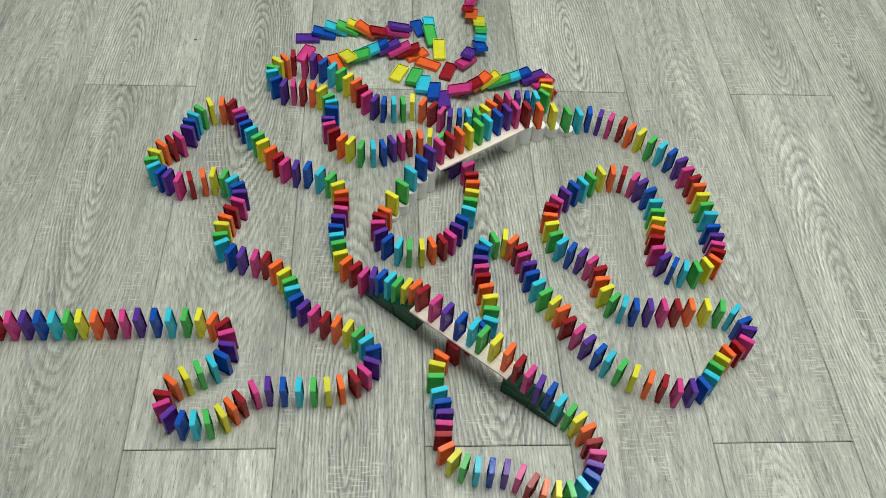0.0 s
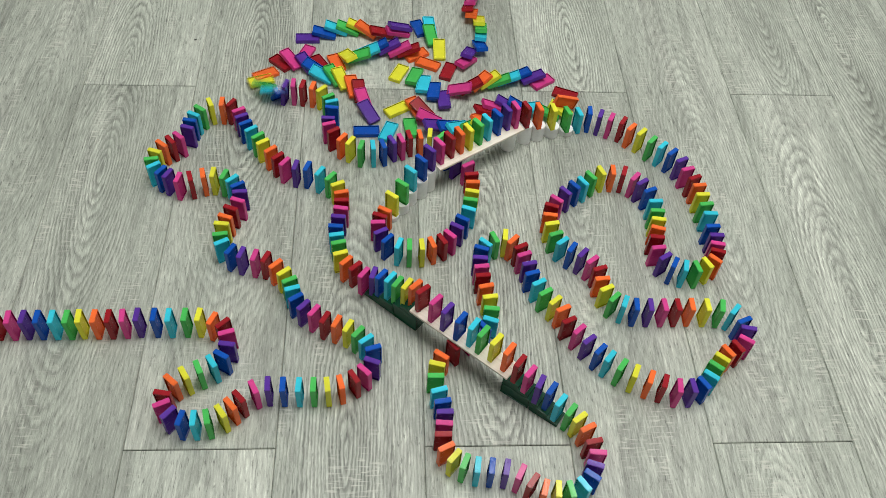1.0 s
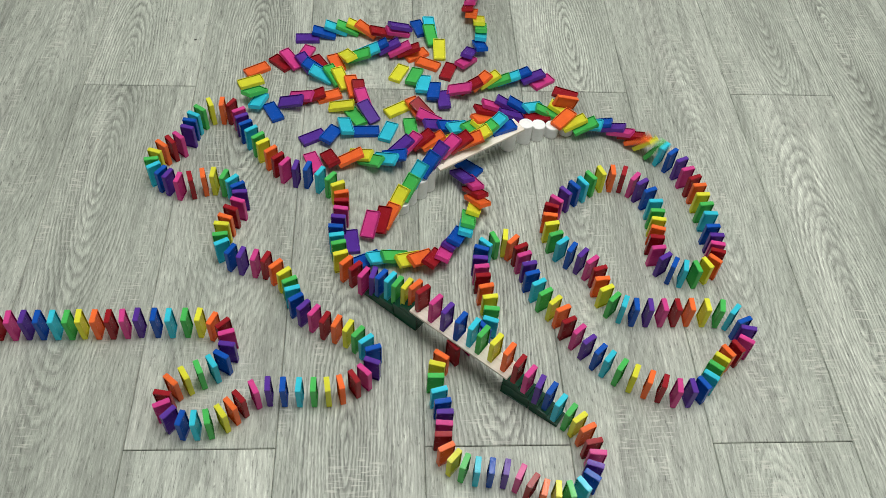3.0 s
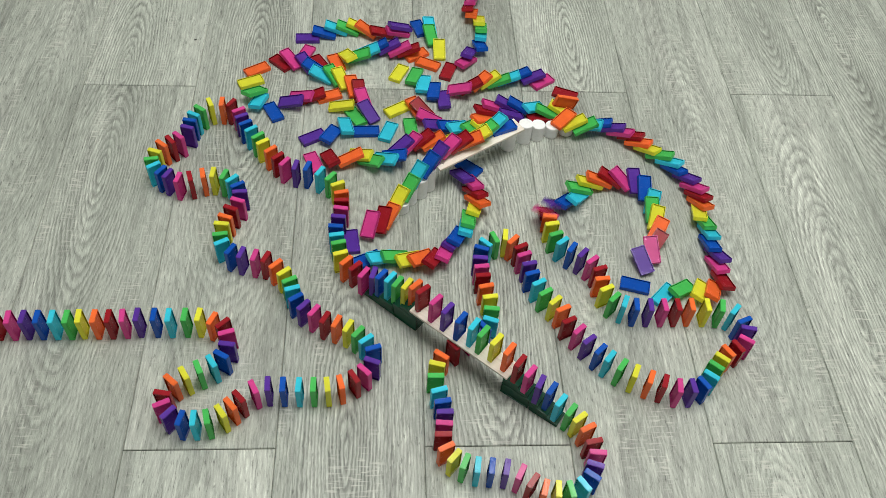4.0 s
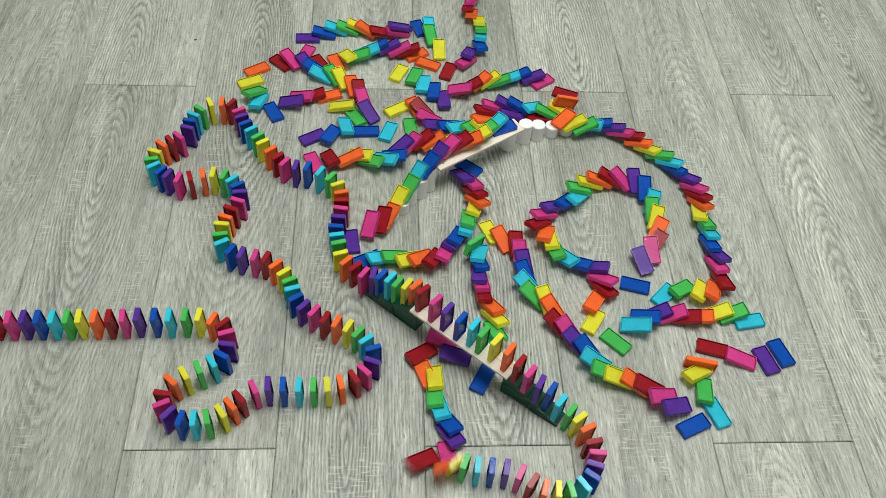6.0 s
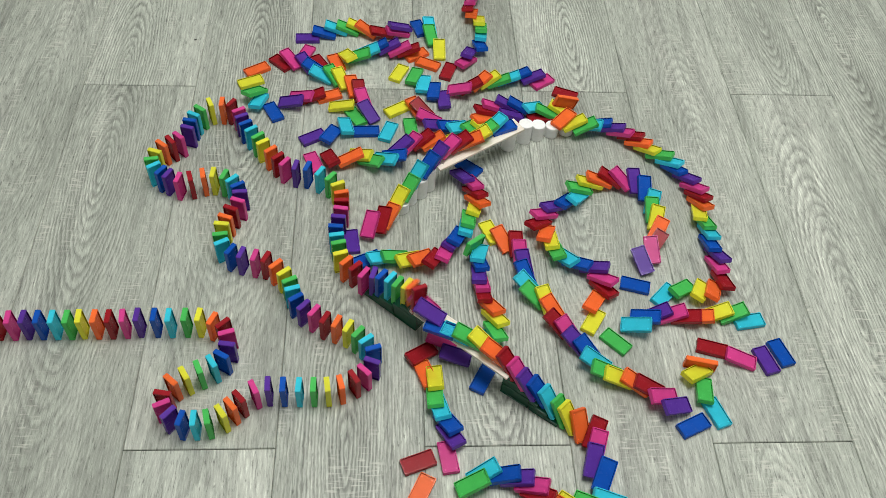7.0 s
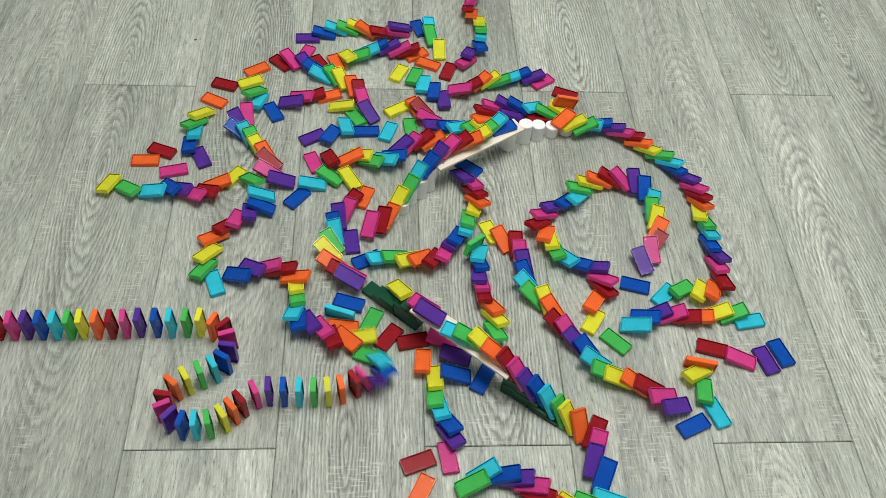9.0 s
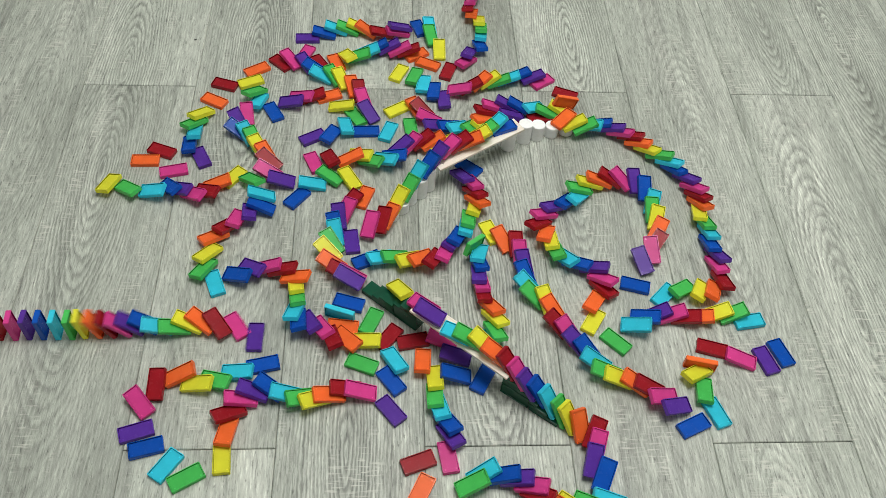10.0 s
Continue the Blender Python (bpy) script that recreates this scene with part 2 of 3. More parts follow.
ROUTE_4 = [
    (0.3672, 0.9476), (0.3480, 0.9461), (0.3294, 0.9353), (0.3145, 0.9231), (0.2998, 0.9145), (0.2838, 0.9018),
    (0.2676, 0.8851), (0.2580, 0.8715), (0.2537, 0.8527), (0.2544, 0.8354), (0.2583, 0.8155), (0.2665, 0.8013),
    (0.2795, 0.7889), (0.2943, 0.7786), (0.3069, 0.7657), (0.3156, 0.7501), (0.3165, 0.7316), (0.3205, 0.7145),
    (0.3295, 0.6986), (0.3435, 0.6908), (0.3593, 0.6859), (0.3797, 0.6849), (0.4003, 0.6848), (0.4198, 0.6848),
    (0.4401, 0.6857), (0.4630, 0.6847), (0.4842, 0.6830), (0.5015, 0.6768), (0.5103, 0.6585), (0.5132, 0.6452),
    (0.5053, 0.6265), (0.4904, 0.6159), (0.4747, 0.6084), (0.4636, 0.5979), (0.4519, 0.5853), (0.4419, 0.5704),
    (0.4292, 0.5587), (0.4135, 0.5543), (0.3950, 0.5545), (0.3764, 0.5615), (0.3583, 0.5679), (0.3392, 0.5773),
    (0.3222, 0.5871), (0.3072, 0.6004), (0.2957, 0.6117),
]
ROUTE_5 = [
    (0.2823, 0.6276), (0.2707, 0.6443), (0.2583, 0.6593), (0.2525, 0.6793), (0.2427, 0.6933), (0.2304, 0.7079),
    (0.2225, 0.7248), (0.2145, 0.7417), (0.2120, 0.7592), (0.2060, 0.7762), (0.2022, 0.7908), (0.1917, 0.8036),
    (0.1807, 0.8127), (0.1641, 0.8078), (0.1498, 0.7981), (0.1428, 0.7876), (0.1401, 0.7695), (0.1409, 0.7535),
    (0.1419, 0.7376), (0.1451, 0.7185), (0.1495, 0.6998), (0.1501, 0.6795), (0.1474, 0.6610), (0.1379, 0.6494),
    (0.1281, 0.6439), (0.1137, 0.6376), (0.0934, 0.6205), (0.0763, 0.6045), (0.0700, 0.5906), (0.0677, 0.5725),
    (0.0714, 0.5514), (0.0755, 0.5349), (0.0778, 0.5197), (0.0763, 0.5037), (0.0744, 0.4881), (0.0777, 0.4708),
    (0.0873, 0.4586), (0.1003, 0.4511), (0.1158, 0.4462), (0.1335, 0.4445), (0.1519, 0.4427), (0.1690, 0.4361),
    (0.1830, 0.4248), (0.1973, 0.4156), (0.2134, 0.4134),
]
ROUTE_6 = [
    (0.2292, 0.4131), (0.2459, 0.4192), (0.2581, 0.4307), (0.2638, 0.4448), (0.2695, 0.4608), (0.2668, 0.4760),
    (0.2616, 0.4950), (0.2530, 0.5094), (0.2429, 0.5201), (0.2295, 0.5301), (0.2178, 0.5433), (0.2026, 0.5492),
    (0.1894, 0.5602), (0.1760, 0.5715), (0.1618, 0.5825), (0.1460, 0.5971), (0.1296, 0.6094), (0.1179, 0.6208),
    (0.1012, 0.6309), (0.0838, 0.6460), (0.0685, 0.6597), (0.0515, 0.6767), (0.0422, 0.6930), (0.0306, 0.6998),
    (0.0177, 0.7089), (0.0075, 0.7167), (-0.0052, 0.7272), (-0.0165, 0.7358), (-0.0302, 0.7361), (-0.0428, 0.7536),
    (-0.0564, 0.7638), (-0.0651, 0.7777), (-0.0687, 0.7972), (-0.0722, 0.8121), (-0.0740, 0.8284), (-0.0707, 0.8471),
    (-0.0676, 0.8639), (-0.0673, 0.8799), (-0.0678, 0.8961), (-0.0740, 0.9136), (-0.0856, 0.9289), (-0.1028, 0.9396),
    (-0.1231, 0.9502), (-0.1418, 0.9524), (-0.1592, 0.9596),
]
ROUTE_7 = [
    (-0.1711, 0.9717), (-0.1835, 0.9866), (-0.1973, 1.0033), (-0.2063, 1.0170), (-0.2186, 1.0324), (-0.2291, 1.0464),
    (-0.2371, 1.0622), (-0.2431, 1.0762), (-0.2575, 1.0932), (-0.2730, 1.0954), (-0.2923, 1.0936), (-0.3070, 1.0789),
    (-0.3153, 1.0651), (-0.3196, 1.0505), (-0.3214, 1.0343), (-0.3326, 1.0150), (-0.3441, 1.0056), (-0.3564, 0.9966),
    (-0.3643, 0.9802), (-0.3668, 0.9630), (-0.3613, 0.9497), (-0.3486, 0.9390), (-0.3369, 0.9323), (-0.3202, 0.9239),
    (-0.3025, 0.9265), (-0.2837, 0.9329), (-0.2683, 0.9352), (-0.2507, 0.9311), (-0.2375, 0.9225), (-0.2275, 0.9100),
    (-0.2226, 0.8957), (-0.2242, 0.8785), (-0.2331, 0.8627), (-0.2391, 0.8460), (-0.2430, 0.8321), (-0.2427, 0.8123),
    (-0.2390, 0.7975), (-0.2248, 0.7840), (-0.2088, 0.7778), (-0.1891, 0.7731), (-0.1727, 0.7697), (-0.1574, 0.7574),
    (-0.1447, 0.7437), (-0.1357, 0.7294), (-0.1309, 0.7146),
]
ROUTE_8 = [
    (-0.1250, 0.6992), (-0.1135, 0.6858), (-0.0983, 0.6768), (-0.0828, 0.6650), (-0.0666, 0.6585), (-0.0505, 0.6514),
    (-0.0368, 0.6414), (-0.0255, 0.6300), (-0.0158, 0.6161), (-0.0171, 0.5959), (-0.0273, 0.5822), (-0.0405, 0.5721),
    (-0.0579, 0.5638), (-0.0753, 0.5607), (-0.0934, 0.5604), (-0.1124, 0.5605), (-0.1330, 0.5612), (-0.1526, 0.5621),
    (-0.1703, 0.5577), (-0.1877, 0.5440), (-0.1975, 0.5336), (-0.2085, 0.5233), (-0.2252, 0.5156), (-0.2415, 0.5142),
    (-0.2577, 0.5144), (-0.2737, 0.5224), (-0.2841, 0.5352), (-0.2855, 0.5501), (-0.2777, 0.5690), (-0.2622, 0.5789),
    (-0.2452, 0.5878), (-0.2288, 0.5966), (-0.2174, 0.6068), (-0.2119, 0.6232), (-0.2144, 0.6417), (-0.2210, 0.6565),
    (-0.2362, 0.6639), (-0.2553, 0.6702), (-0.2744, 0.6702), (-0.2959, 0.6696), (-0.3157, 0.6703), (-0.3384, 0.6704),
    (-0.3576, 0.6686), (-0.3762, 0.6678), (-0.3953, 0.6678),
]
ROUTE_9 = [
    (-0.4156, 0.6682), (-0.4317, 0.6670), (-0.4510, 0.6671), (-0.4703, 0.6671), (-0.4893, 0.6672), (-0.5083, 0.6663),
    (-0.5275, 0.6664),
]
ROUTE = ROUTE_1 + ROUTE_2 + ROUTE_3 + ROUTE_4 + ROUTE_5 + ROUTE_6 + ROUTE_7 + ROUTE_8 + ROUTE_9

# ---- where each domino comes to lie: place and heading; the first 52 lie from the start, the last two of them just falling ----
RESTING_1 = [
    (0.1749, 1.4450, -98), (0.1669, 1.4219, -103), (0.1610, 1.4034, -103), (0.1658, 1.3854, -100),
    (0.1783, 1.3635, -93), (0.1809, 1.3420, -94), (0.1793, 1.3224, -96), (0.1760, 1.2915, -82),
    (0.1532, 1.2677, -110), (0.1469, 1.2492, -130), (0.1135, 1.2255, -110), (0.0775, 1.2454, -26),
    (0.0993, 1.2807, 90), (0.0833, 1.3175, 104), (0.0820, 1.3410, 99), (0.0630, 1.3483, 109), (0.0260, 1.3345, -163),
    (0.0210, 1.3286, -166), (-0.0095, 1.3245, -167), (-0.0372, 1.3284, 152), (-0.0530, 1.3389, 170),
    (-0.0724, 1.3349, 174), (-0.0940, 1.3347, 176), (-0.1155, 1.3236, 176), (-0.1452, 1.3125, -178),
    (-0.1467, 1.2681, -112), (-0.1194, 1.2420, -58), (-0.0897, 1.2445, -68), (-0.0678, 1.2474, -66),
    (-0.0478, 1.2533, 0), (-0.0315, 1.2651, 11), (-0.0151, 1.2801, 17),
]
RESTING_2 = [
    (0.0068, 1.2798, 18), (0.0264, 1.2724, 15), (0.0431, 1.2711, 7), (0.0565, 1.2707, 31), (0.0239, 1.2186, -115),
    (0.0517, 1.2062, -109), (0.0679, 1.1856, -101), (0.0860, 1.1674, -97), (0.1028, 1.1458, -87),
    (0.1319, 1.1651, -12), (0.1515, 1.1734, 19), (0.1697, 1.1852, 37), (0.1855, 1.1901, 27), (0.2037, 1.1890, 5),
    (0.2223, 1.1983, 7), (0.2427, 1.2110, 18), (0.2671, 1.2053, 16), (0.2840, 1.2010, 35), (0.3223, 1.1692, 157),
    (0.3112, 1.1274, -166), (0.3052, 1.1197, 153), (0.2805, 1.1107, 167), (0.2591, 1.1238, -146),
    (0.2324, 1.1253, 161), (0.2112, 1.1274, 160), (0.1876, 1.1193, 180), (0.1737, 1.1082, -170),
    (0.1658, 1.0911, -144), (0.1633, 1.0825, -127), (0.1453, 1.0721, -130), (0.1225, 1.0685, -146),
    (0.1080, 1.0732, -158),
]
RESTING_3 = [
    (0.0839, 1.0733, -161), (0.0731, 1.0930, 165), (0.0624, 1.1149, 136), (0.0525, 1.1235, 119),
    (0.0199, 1.1236, -147), (0.0432, 1.0779, -83), (0.0046, 1.0680, -110), (-0.0323, 1.0685, -178),
    (-0.0300, 1.1094, 124), (-0.0398, 1.1377, 110), (-0.0469, 1.1593, 100), (-0.0588, 1.1723, 106),
    (-0.0794, 1.1903, 118), (-0.0930, 1.1994, 125), (-0.1144, 1.2032, 160), (-0.1284, 1.2207, 154),
    (-0.1438, 1.2342, 128), (-0.1718, 1.2419, 133), (-0.1893, 1.2414, 136), (-0.2304, 1.2222, -147),
    (-0.2385, 1.1895, -155), (-0.2277, 1.1511, -131), (-0.2192, 1.1343, -104), (-0.1928, 1.1132, -62),
    (-0.1620, 1.1311, -11), (-0.1456, 1.1448, -15), (-0.1256, 1.1494, 12), (-0.0999, 1.1552, 22),
    (-0.0756, 1.1252, -2), (-0.0512, 1.1032, -60), (-0.0681, 1.0745, -78), (-0.0931, 1.0545, -115),
]
RESTING_4 = [
    (-0.1221, 1.0529, -149), (-0.1174, 0.9943, -67), (-0.0895, 0.9957, -67), (-0.0557, 0.9944, 16),
    (-0.0405, 1.0013, -24), (-0.0222, 0.9899, -34), (0.0010, 0.9913, -27), (0.0154, 0.9992, -13),
    (0.0273, 1.0219, 38), (0.0417, 1.0290, 46), (0.0620, 1.0367, 32), (0.0801, 1.0340, 25), (0.0954, 1.0307, 9),
    (0.1051, 1.0195, 1), (0.1135, 1.0068, 9), (0.1380, 0.9863, -40), (0.1242, 0.9539, -61), (0.1402, 0.9404, -67),
    (0.1437, 0.9210, -57), (0.1461, 0.9013, -57), (0.1405, 0.8903, -105), (0.1283, 0.8628, -97),
    (0.1239, 0.8465, -99), (0.1094, 0.8285, -114), (0.1029, 0.8208, -121), (0.0896, 0.7988, -109),
    (0.0718, 0.7870, -119), (0.0532, 0.7899, -144), (0.0349, 0.7878, -150), (0.0144, 0.7932, -165),
    (-0.0076, 0.7925, -155), (-0.0277, 0.7939, -155),
]
RESTING_5 = [
    (-0.0511, 0.8289, 97), (-0.0222, 0.8541, 75), (-0.0035, 0.8623, 75), (0.0063, 0.8692, 60), (0.0219, 0.8980, 54),
    (0.0378, 0.9133, 53), (0.0512, 0.9322, 52), (0.0690, 0.9444, 47), (0.0827, 0.9590, 44), (0.1003, 0.9744, 43),
    (0.1184, 0.9834, 30), (0.1357, 0.9887, 10), (0.1500, 1.0005, 22), (0.1627, 1.0133, 33), (0.1795, 1.0280, 40),
    (0.1929, 1.0302, 24), (0.2173, 1.1021, -174), (0.2103, 1.0883, -153), (0.2694, 1.1025, -167),
    (0.3048, 1.0794, 44), (0.3242, 1.0740, 16), (0.3421, 1.0691, 14), (0.3534, 1.0765, -27), (0.3706, 1.0815, -16),
    (0.3912, 1.0694, -23), (0.4041, 1.0600, -32), (0.4214, 1.0526, -31), (0.4318, 1.0363, -34), (0.4442, 1.0226, -49),
    (0.4631, 1.0067, -30), (0.4761, 0.9911, -42), (0.4817, 0.9782, -60),
]
RESTING_6 = [
    (0.4987, 0.9574, -53), (0.5059, 0.9347, -50), (0.5089, 0.9177, -56), (0.5090, 0.9020, -67),
    (0.5020, 0.8804, -103), (0.5076, 0.8639, -83), (0.5099, 0.8437, -84), (0.5058, 0.8195, -86),
    (0.5128, 0.7975, -73), (0.5087, 0.7793, -82), (0.5093, 0.7490, -84), (0.4878, 0.7286, -115),
    (0.4695, 0.7311, -119), (0.4441, 0.7356, -146), (0.4170, 0.7286, -135), (0.3759, 0.7466, 164),
    (0.3929, 0.7885, 108), (0.4112, 0.8079, 93), (0.4203, 0.8228, 51), (0.4278, 0.8472, 59), (0.4290, 0.8704, 74),
    (0.4261, 0.8882, 88), (0.4300, 0.9056, 73), (0.4210, 0.9325, 87), (0.4069, 0.9482, 95), (0.3849, 0.9519, 132),
    (0.3672, 0.9544, 153), (0.3477, 0.9499, 173), (0.3314, 0.9446, -176), (0.3120, 0.9302, -172),
    (0.3071, 0.9135, -130), (0.2891, 0.9048, -132),
]
RESTING_7 = [
    (0.2664, 0.8933, -151), (0.2489, 0.8755, -155), (0.2378, 0.8551, -143), (0.2485, 0.8342, -111),
    (0.2552, 0.8214, -91), (0.2610, 0.8026, -82), (0.2747, 0.7906, -57), (0.2917, 0.7803, -35), (0.3170, 0.7718, -19),
    (0.3256, 0.7498, -43), (0.3255, 0.7371, -57), (0.3070, 0.7120, -123), (0.3025, 0.6824, -123),
    (0.3302, 0.6476, -46), (0.3632, 0.6699, -15), (0.3796, 0.6838, -16), (0.3973, 0.6899, 14), (0.4203, 0.6891, 7),
    (0.4405, 0.6844, -13), (0.4599, 0.6859, -10), (0.4887, 0.6923, 10), (0.5120, 0.6917, 13), (0.5352, 0.6816, 9),
    (0.5680, 0.6273, -73), (0.5428, 0.6151, -74), (0.5044, 0.6164, 160), (0.4686, 0.6355, 163), (0.4429, 0.6059, 167),
    (0.4346, 0.5911, -150), (0.4400, 0.5644, -102), (0.4514, 0.5333, -71), (0.4152, 0.5147, -156),
]
RESTING_8 = [
    (0.3922, 0.5384, -163), (0.3768, 0.5536, -169), (0.3601, 0.5683, 160), (0.3438, 0.5760, 152),
    (0.3207, 0.5835, 169), (0.3041, 0.5933, 168), (0.2922, 0.6103, 152), (0.2839, 0.6284, 128), (0.2702, 0.6427, 134),
    (0.2606, 0.6609, 124), (0.2476, 0.6734, 135), (0.2424, 0.6975, 123), (0.2344, 0.7131, 110), (0.2174, 0.7227, 139),
    (0.2101, 0.7408, 135), (0.2080, 0.7608, 111), (0.2084, 0.7816, 100), (0.2041, 0.8007, 93), (0.2002, 0.8191, 92),
    (0.1800, 0.8307, 118), (0.1640, 0.8482, 112), (0.1323, 0.8056, -130), (0.1422, 0.7966, -105),
    (0.1413, 0.7806, -81), (0.1393, 0.7574, -94), (0.1415, 0.7442, -85), (0.1431, 0.7256, -86), (0.1539, 0.7025, -61),
    (0.1587, 0.6831, -61), (0.1563, 0.6582, -73), (0.1463, 0.6460, -89), (0.1348, 0.5886, -119),
]
RESTING_9 = [
    (0.0978, 0.6241, 166), (0.0801, 0.6500, 162), (0.0394, 0.6500, -169), (0.0522, 0.6129, -94),
    (0.0686, 0.5850, -88), (0.0678, 0.5580, -90), (0.0733, 0.5407, -78), (0.0838, 0.5182, -61), (0.0869, 0.5026, -62),
    (0.0821, 0.4740, -81), (0.0432, 0.4677, -160), (0.0461, 0.4295, -117), (0.0709, 0.3908, -109),
    (0.1116, 0.4327, 19), (0.1270, 0.4474, 24), (0.1521, 0.4430, -1), (0.1691, 0.4390, -8), (0.1871, 0.4291, -17),
    (0.1939, 0.4187, -32), (0.2116, 0.4072, -42), (0.2327, 0.4011, -46), (0.2559, 0.4031, -33), (0.2810, 0.4106, -14),
    (0.2797, 0.4433, 66), (0.2685, 0.4630, 76), (0.2757, 0.4833, 72), (0.2759, 0.5013, 65), (0.2566, 0.5129, 105),
    (0.2424, 0.5231, 128), (0.2328, 0.5322, 128), (0.2177, 0.5431, 131), (0.2039, 0.5541, 142),
]
RESTING_10 = [
    (0.1892, 0.5604, 139), (0.1767, 0.5723, 136), (0.1629, 0.5832, 138), (0.1474, 0.5954, 147), (0.1315, 0.6124, 141),
    (0.1116, 0.6215, 158), (0.0981, 0.6315, 153), (0.0957, 0.5920, 176), (0.0603, 0.6603, 154), (0.0537, 0.6766, 142),
    (0.0050, 0.6562, 53), (-0.0599, 0.6744, 173), (0.0219, 0.7168, 121), (-0.0199, 0.6831, -114),
    (-0.0645, 0.6925, 161), (-0.0524, 0.7156, 163), (-0.0531, 0.7481, 157), (-0.0511, 0.7571, 160),
    (-0.0651, 0.7657, 162), (-0.0803, 0.7811, 153), (-0.0862, 0.8029, 137), (-0.0808, 0.8191, 125),
    (-0.0757, 0.8376, 100), (-0.0771, 0.8535, 102), (-0.0713, 0.8714, 96), (-0.0606, 0.8857, 65),
    (-0.0544, 0.9050, 51), (-0.0339, 0.9191, 70), (-0.0581, 0.9556, 124), (-0.0904, 0.9602, 146),
    (-0.1178, 0.9441, -179), (-0.1399, 0.9174, -128),
]
RESTING_11 = [
    (-0.1672, 0.9478, 179), (-0.1892, 0.9645, 157), (-0.1893, 0.9882, 143), (-0.1958, 1.0039, 124),
    (-0.2092, 1.0195, 124), (-0.2189, 1.0375, 120), (-0.2305, 1.0501, 123), (-0.2466, 1.0605, 151),
    (-0.2483, 1.0833, 120), (-0.2355, 1.1008, 98), (-0.2827, 1.1813, 162), (-0.2962, 1.1397, 152),
    (-0.3124, 1.0981, -132), (-0.3210, 1.0762, -130), (-0.3164, 1.0528, -86), (-0.3221, 1.0279, -86),
    (-0.3010, 1.0037, -64), (-0.3407, 0.9737, -166), (-0.3661, 1.0180, 158), (-0.3891, 0.9960, -179),
    (-0.4350, 0.9395, -107), (-0.4036, 0.9295, -38), (-0.3624, 0.9222, -14), (-0.3367, 0.9285, -46),
    (-0.3227, 0.9273, -26), (-0.2992, 0.9166, -33), (-0.2789, 0.9221, -27), (-0.2657, 0.9424, 15),
    (-0.2441, 0.9612, 52), (-0.2111, 0.9426, -44), (-0.1954, 0.9115, 4), (-0.1944, 0.8916, -12),
]
RESTING_12 = [
    (-0.2106, 0.8779, -84), (-0.2290, 0.8642, -101), (-0.2421, 0.8526, -129), (-0.2599, 0.8334, -144),
    (-0.2641, 0.8004, -127), (-0.2666, 0.7724, -117), (-0.2485, 0.7506, -69), (-0.2140, 0.7585, -22),
    (-0.1945, 0.7710, -35), (-0.1729, 0.7733, 0), (-0.1496, 0.7685, -6), (-0.1296, 0.7516, -11),
    (-0.1293, 0.7411, -81), (-0.1263, 0.7195, -81), (-0.1280, 0.6923, -102), (-0.1207, 0.6759, -85),
    (-0.1047, 0.6738, -62), (-0.0881, 0.6648, -58), (-0.0720, 0.6461, -72), (-0.0526, 0.6500, -44),
    (-0.0271, 0.6488, -6), (-0.0318, 0.6136, -22), (0.0129, 0.6154, -60), (0.0087, 0.5866, -54),
    (0.0082, 0.5418, -52), (-0.0338, 0.5663, 177), (-0.0537, 0.5698, -175), (-0.0757, 0.5610, -168),
    (-0.0938, 0.5552, -153), (-0.1117, 0.5579, -161), (-0.1327, 0.5638, 176), (-0.1549, 0.5733, 150),
]
RESTING_13 = [
    (-0.1765, 0.5674, 168), (-0.1915, 0.5564, -175), (-0.2044, 0.5362, -153), (-0.2044, 0.5106, -98),
    (-0.2070, 0.4774, -85), (-0.2481, 0.4515, -150), (-0.2751, 0.4682, -124), (-0.3040, 0.4925, -165),
    (-0.3202, 0.5152, -162), (-0.3215, 0.5552, 131), (-0.3039, 0.5819, 89), (-0.2734, 0.5946, 17),
    (-0.2494, 0.5809, -8), (-0.2270, 0.5866, -19), (-0.1991, 0.5998, -4), (-0.1666, 0.6129, 13),
    (-0.1737, 0.6596, 89), (-0.2075, 0.6770, 124), (-0.2357, 0.6739, 129), (-0.2581, 0.6773, 149),
    (-0.2754, 0.6758, 165), (-0.2939, 0.6688, -168), (-0.3174, 0.6697, -175), (-0.3361, 0.6746, 169),
    (-0.3555, 0.6721, 174), (-0.3719, 0.6690, 180), (-0.3918, 0.6689, 179), (-0.4109, 0.6692, 179),
    (-0.4301, 0.6694, 179), (-0.4495, 0.6693, 177), (-0.4693, 0.6697, 177), (-0.4891, 0.6699, 178),
]
RESTING_14 = [
    (-0.5083, 0.6703, 177), (-0.5282, 0.6702, 176), (-0.5478, 0.6706, 166),
]
RESTING = RESTING_1 + RESTING_2 + RESTING_3 + RESTING_4 + RESTING_5 + RESTING_6 + RESTING_7 + RESTING_8 + RESTING_9 + RESTING_10 + RESTING_11 + RESTING_12 + RESTING_13 + RESTING_14

FIRST = -51
STEP = 0.0077
DECK = 0.050
# heights of what each raised domino stands on
RAISED = {81: 0.010, 82: 0.020, 83: 0.030, 84: 0.040, 85: 0.047, 95: 0.040, 96: 0.031, 97: 0.022, 98: 0.011}
RAISED.update({n: DECK for n in (*range(86, 95), *range(240, 248))})
RAISED.update({n: STEP * k for n, k in zip(range(235, 240), (1, 2, 3, 4, 5))})
RAISED.update({n: STEP * k for n, k in zip(range(248, 255), (5, 4, 3, 3, 2, 1, 1))})
ON_EDGE = {0, 168, 194, 251}
BENEATH = {*range(57, 63), *range(201, 208)}
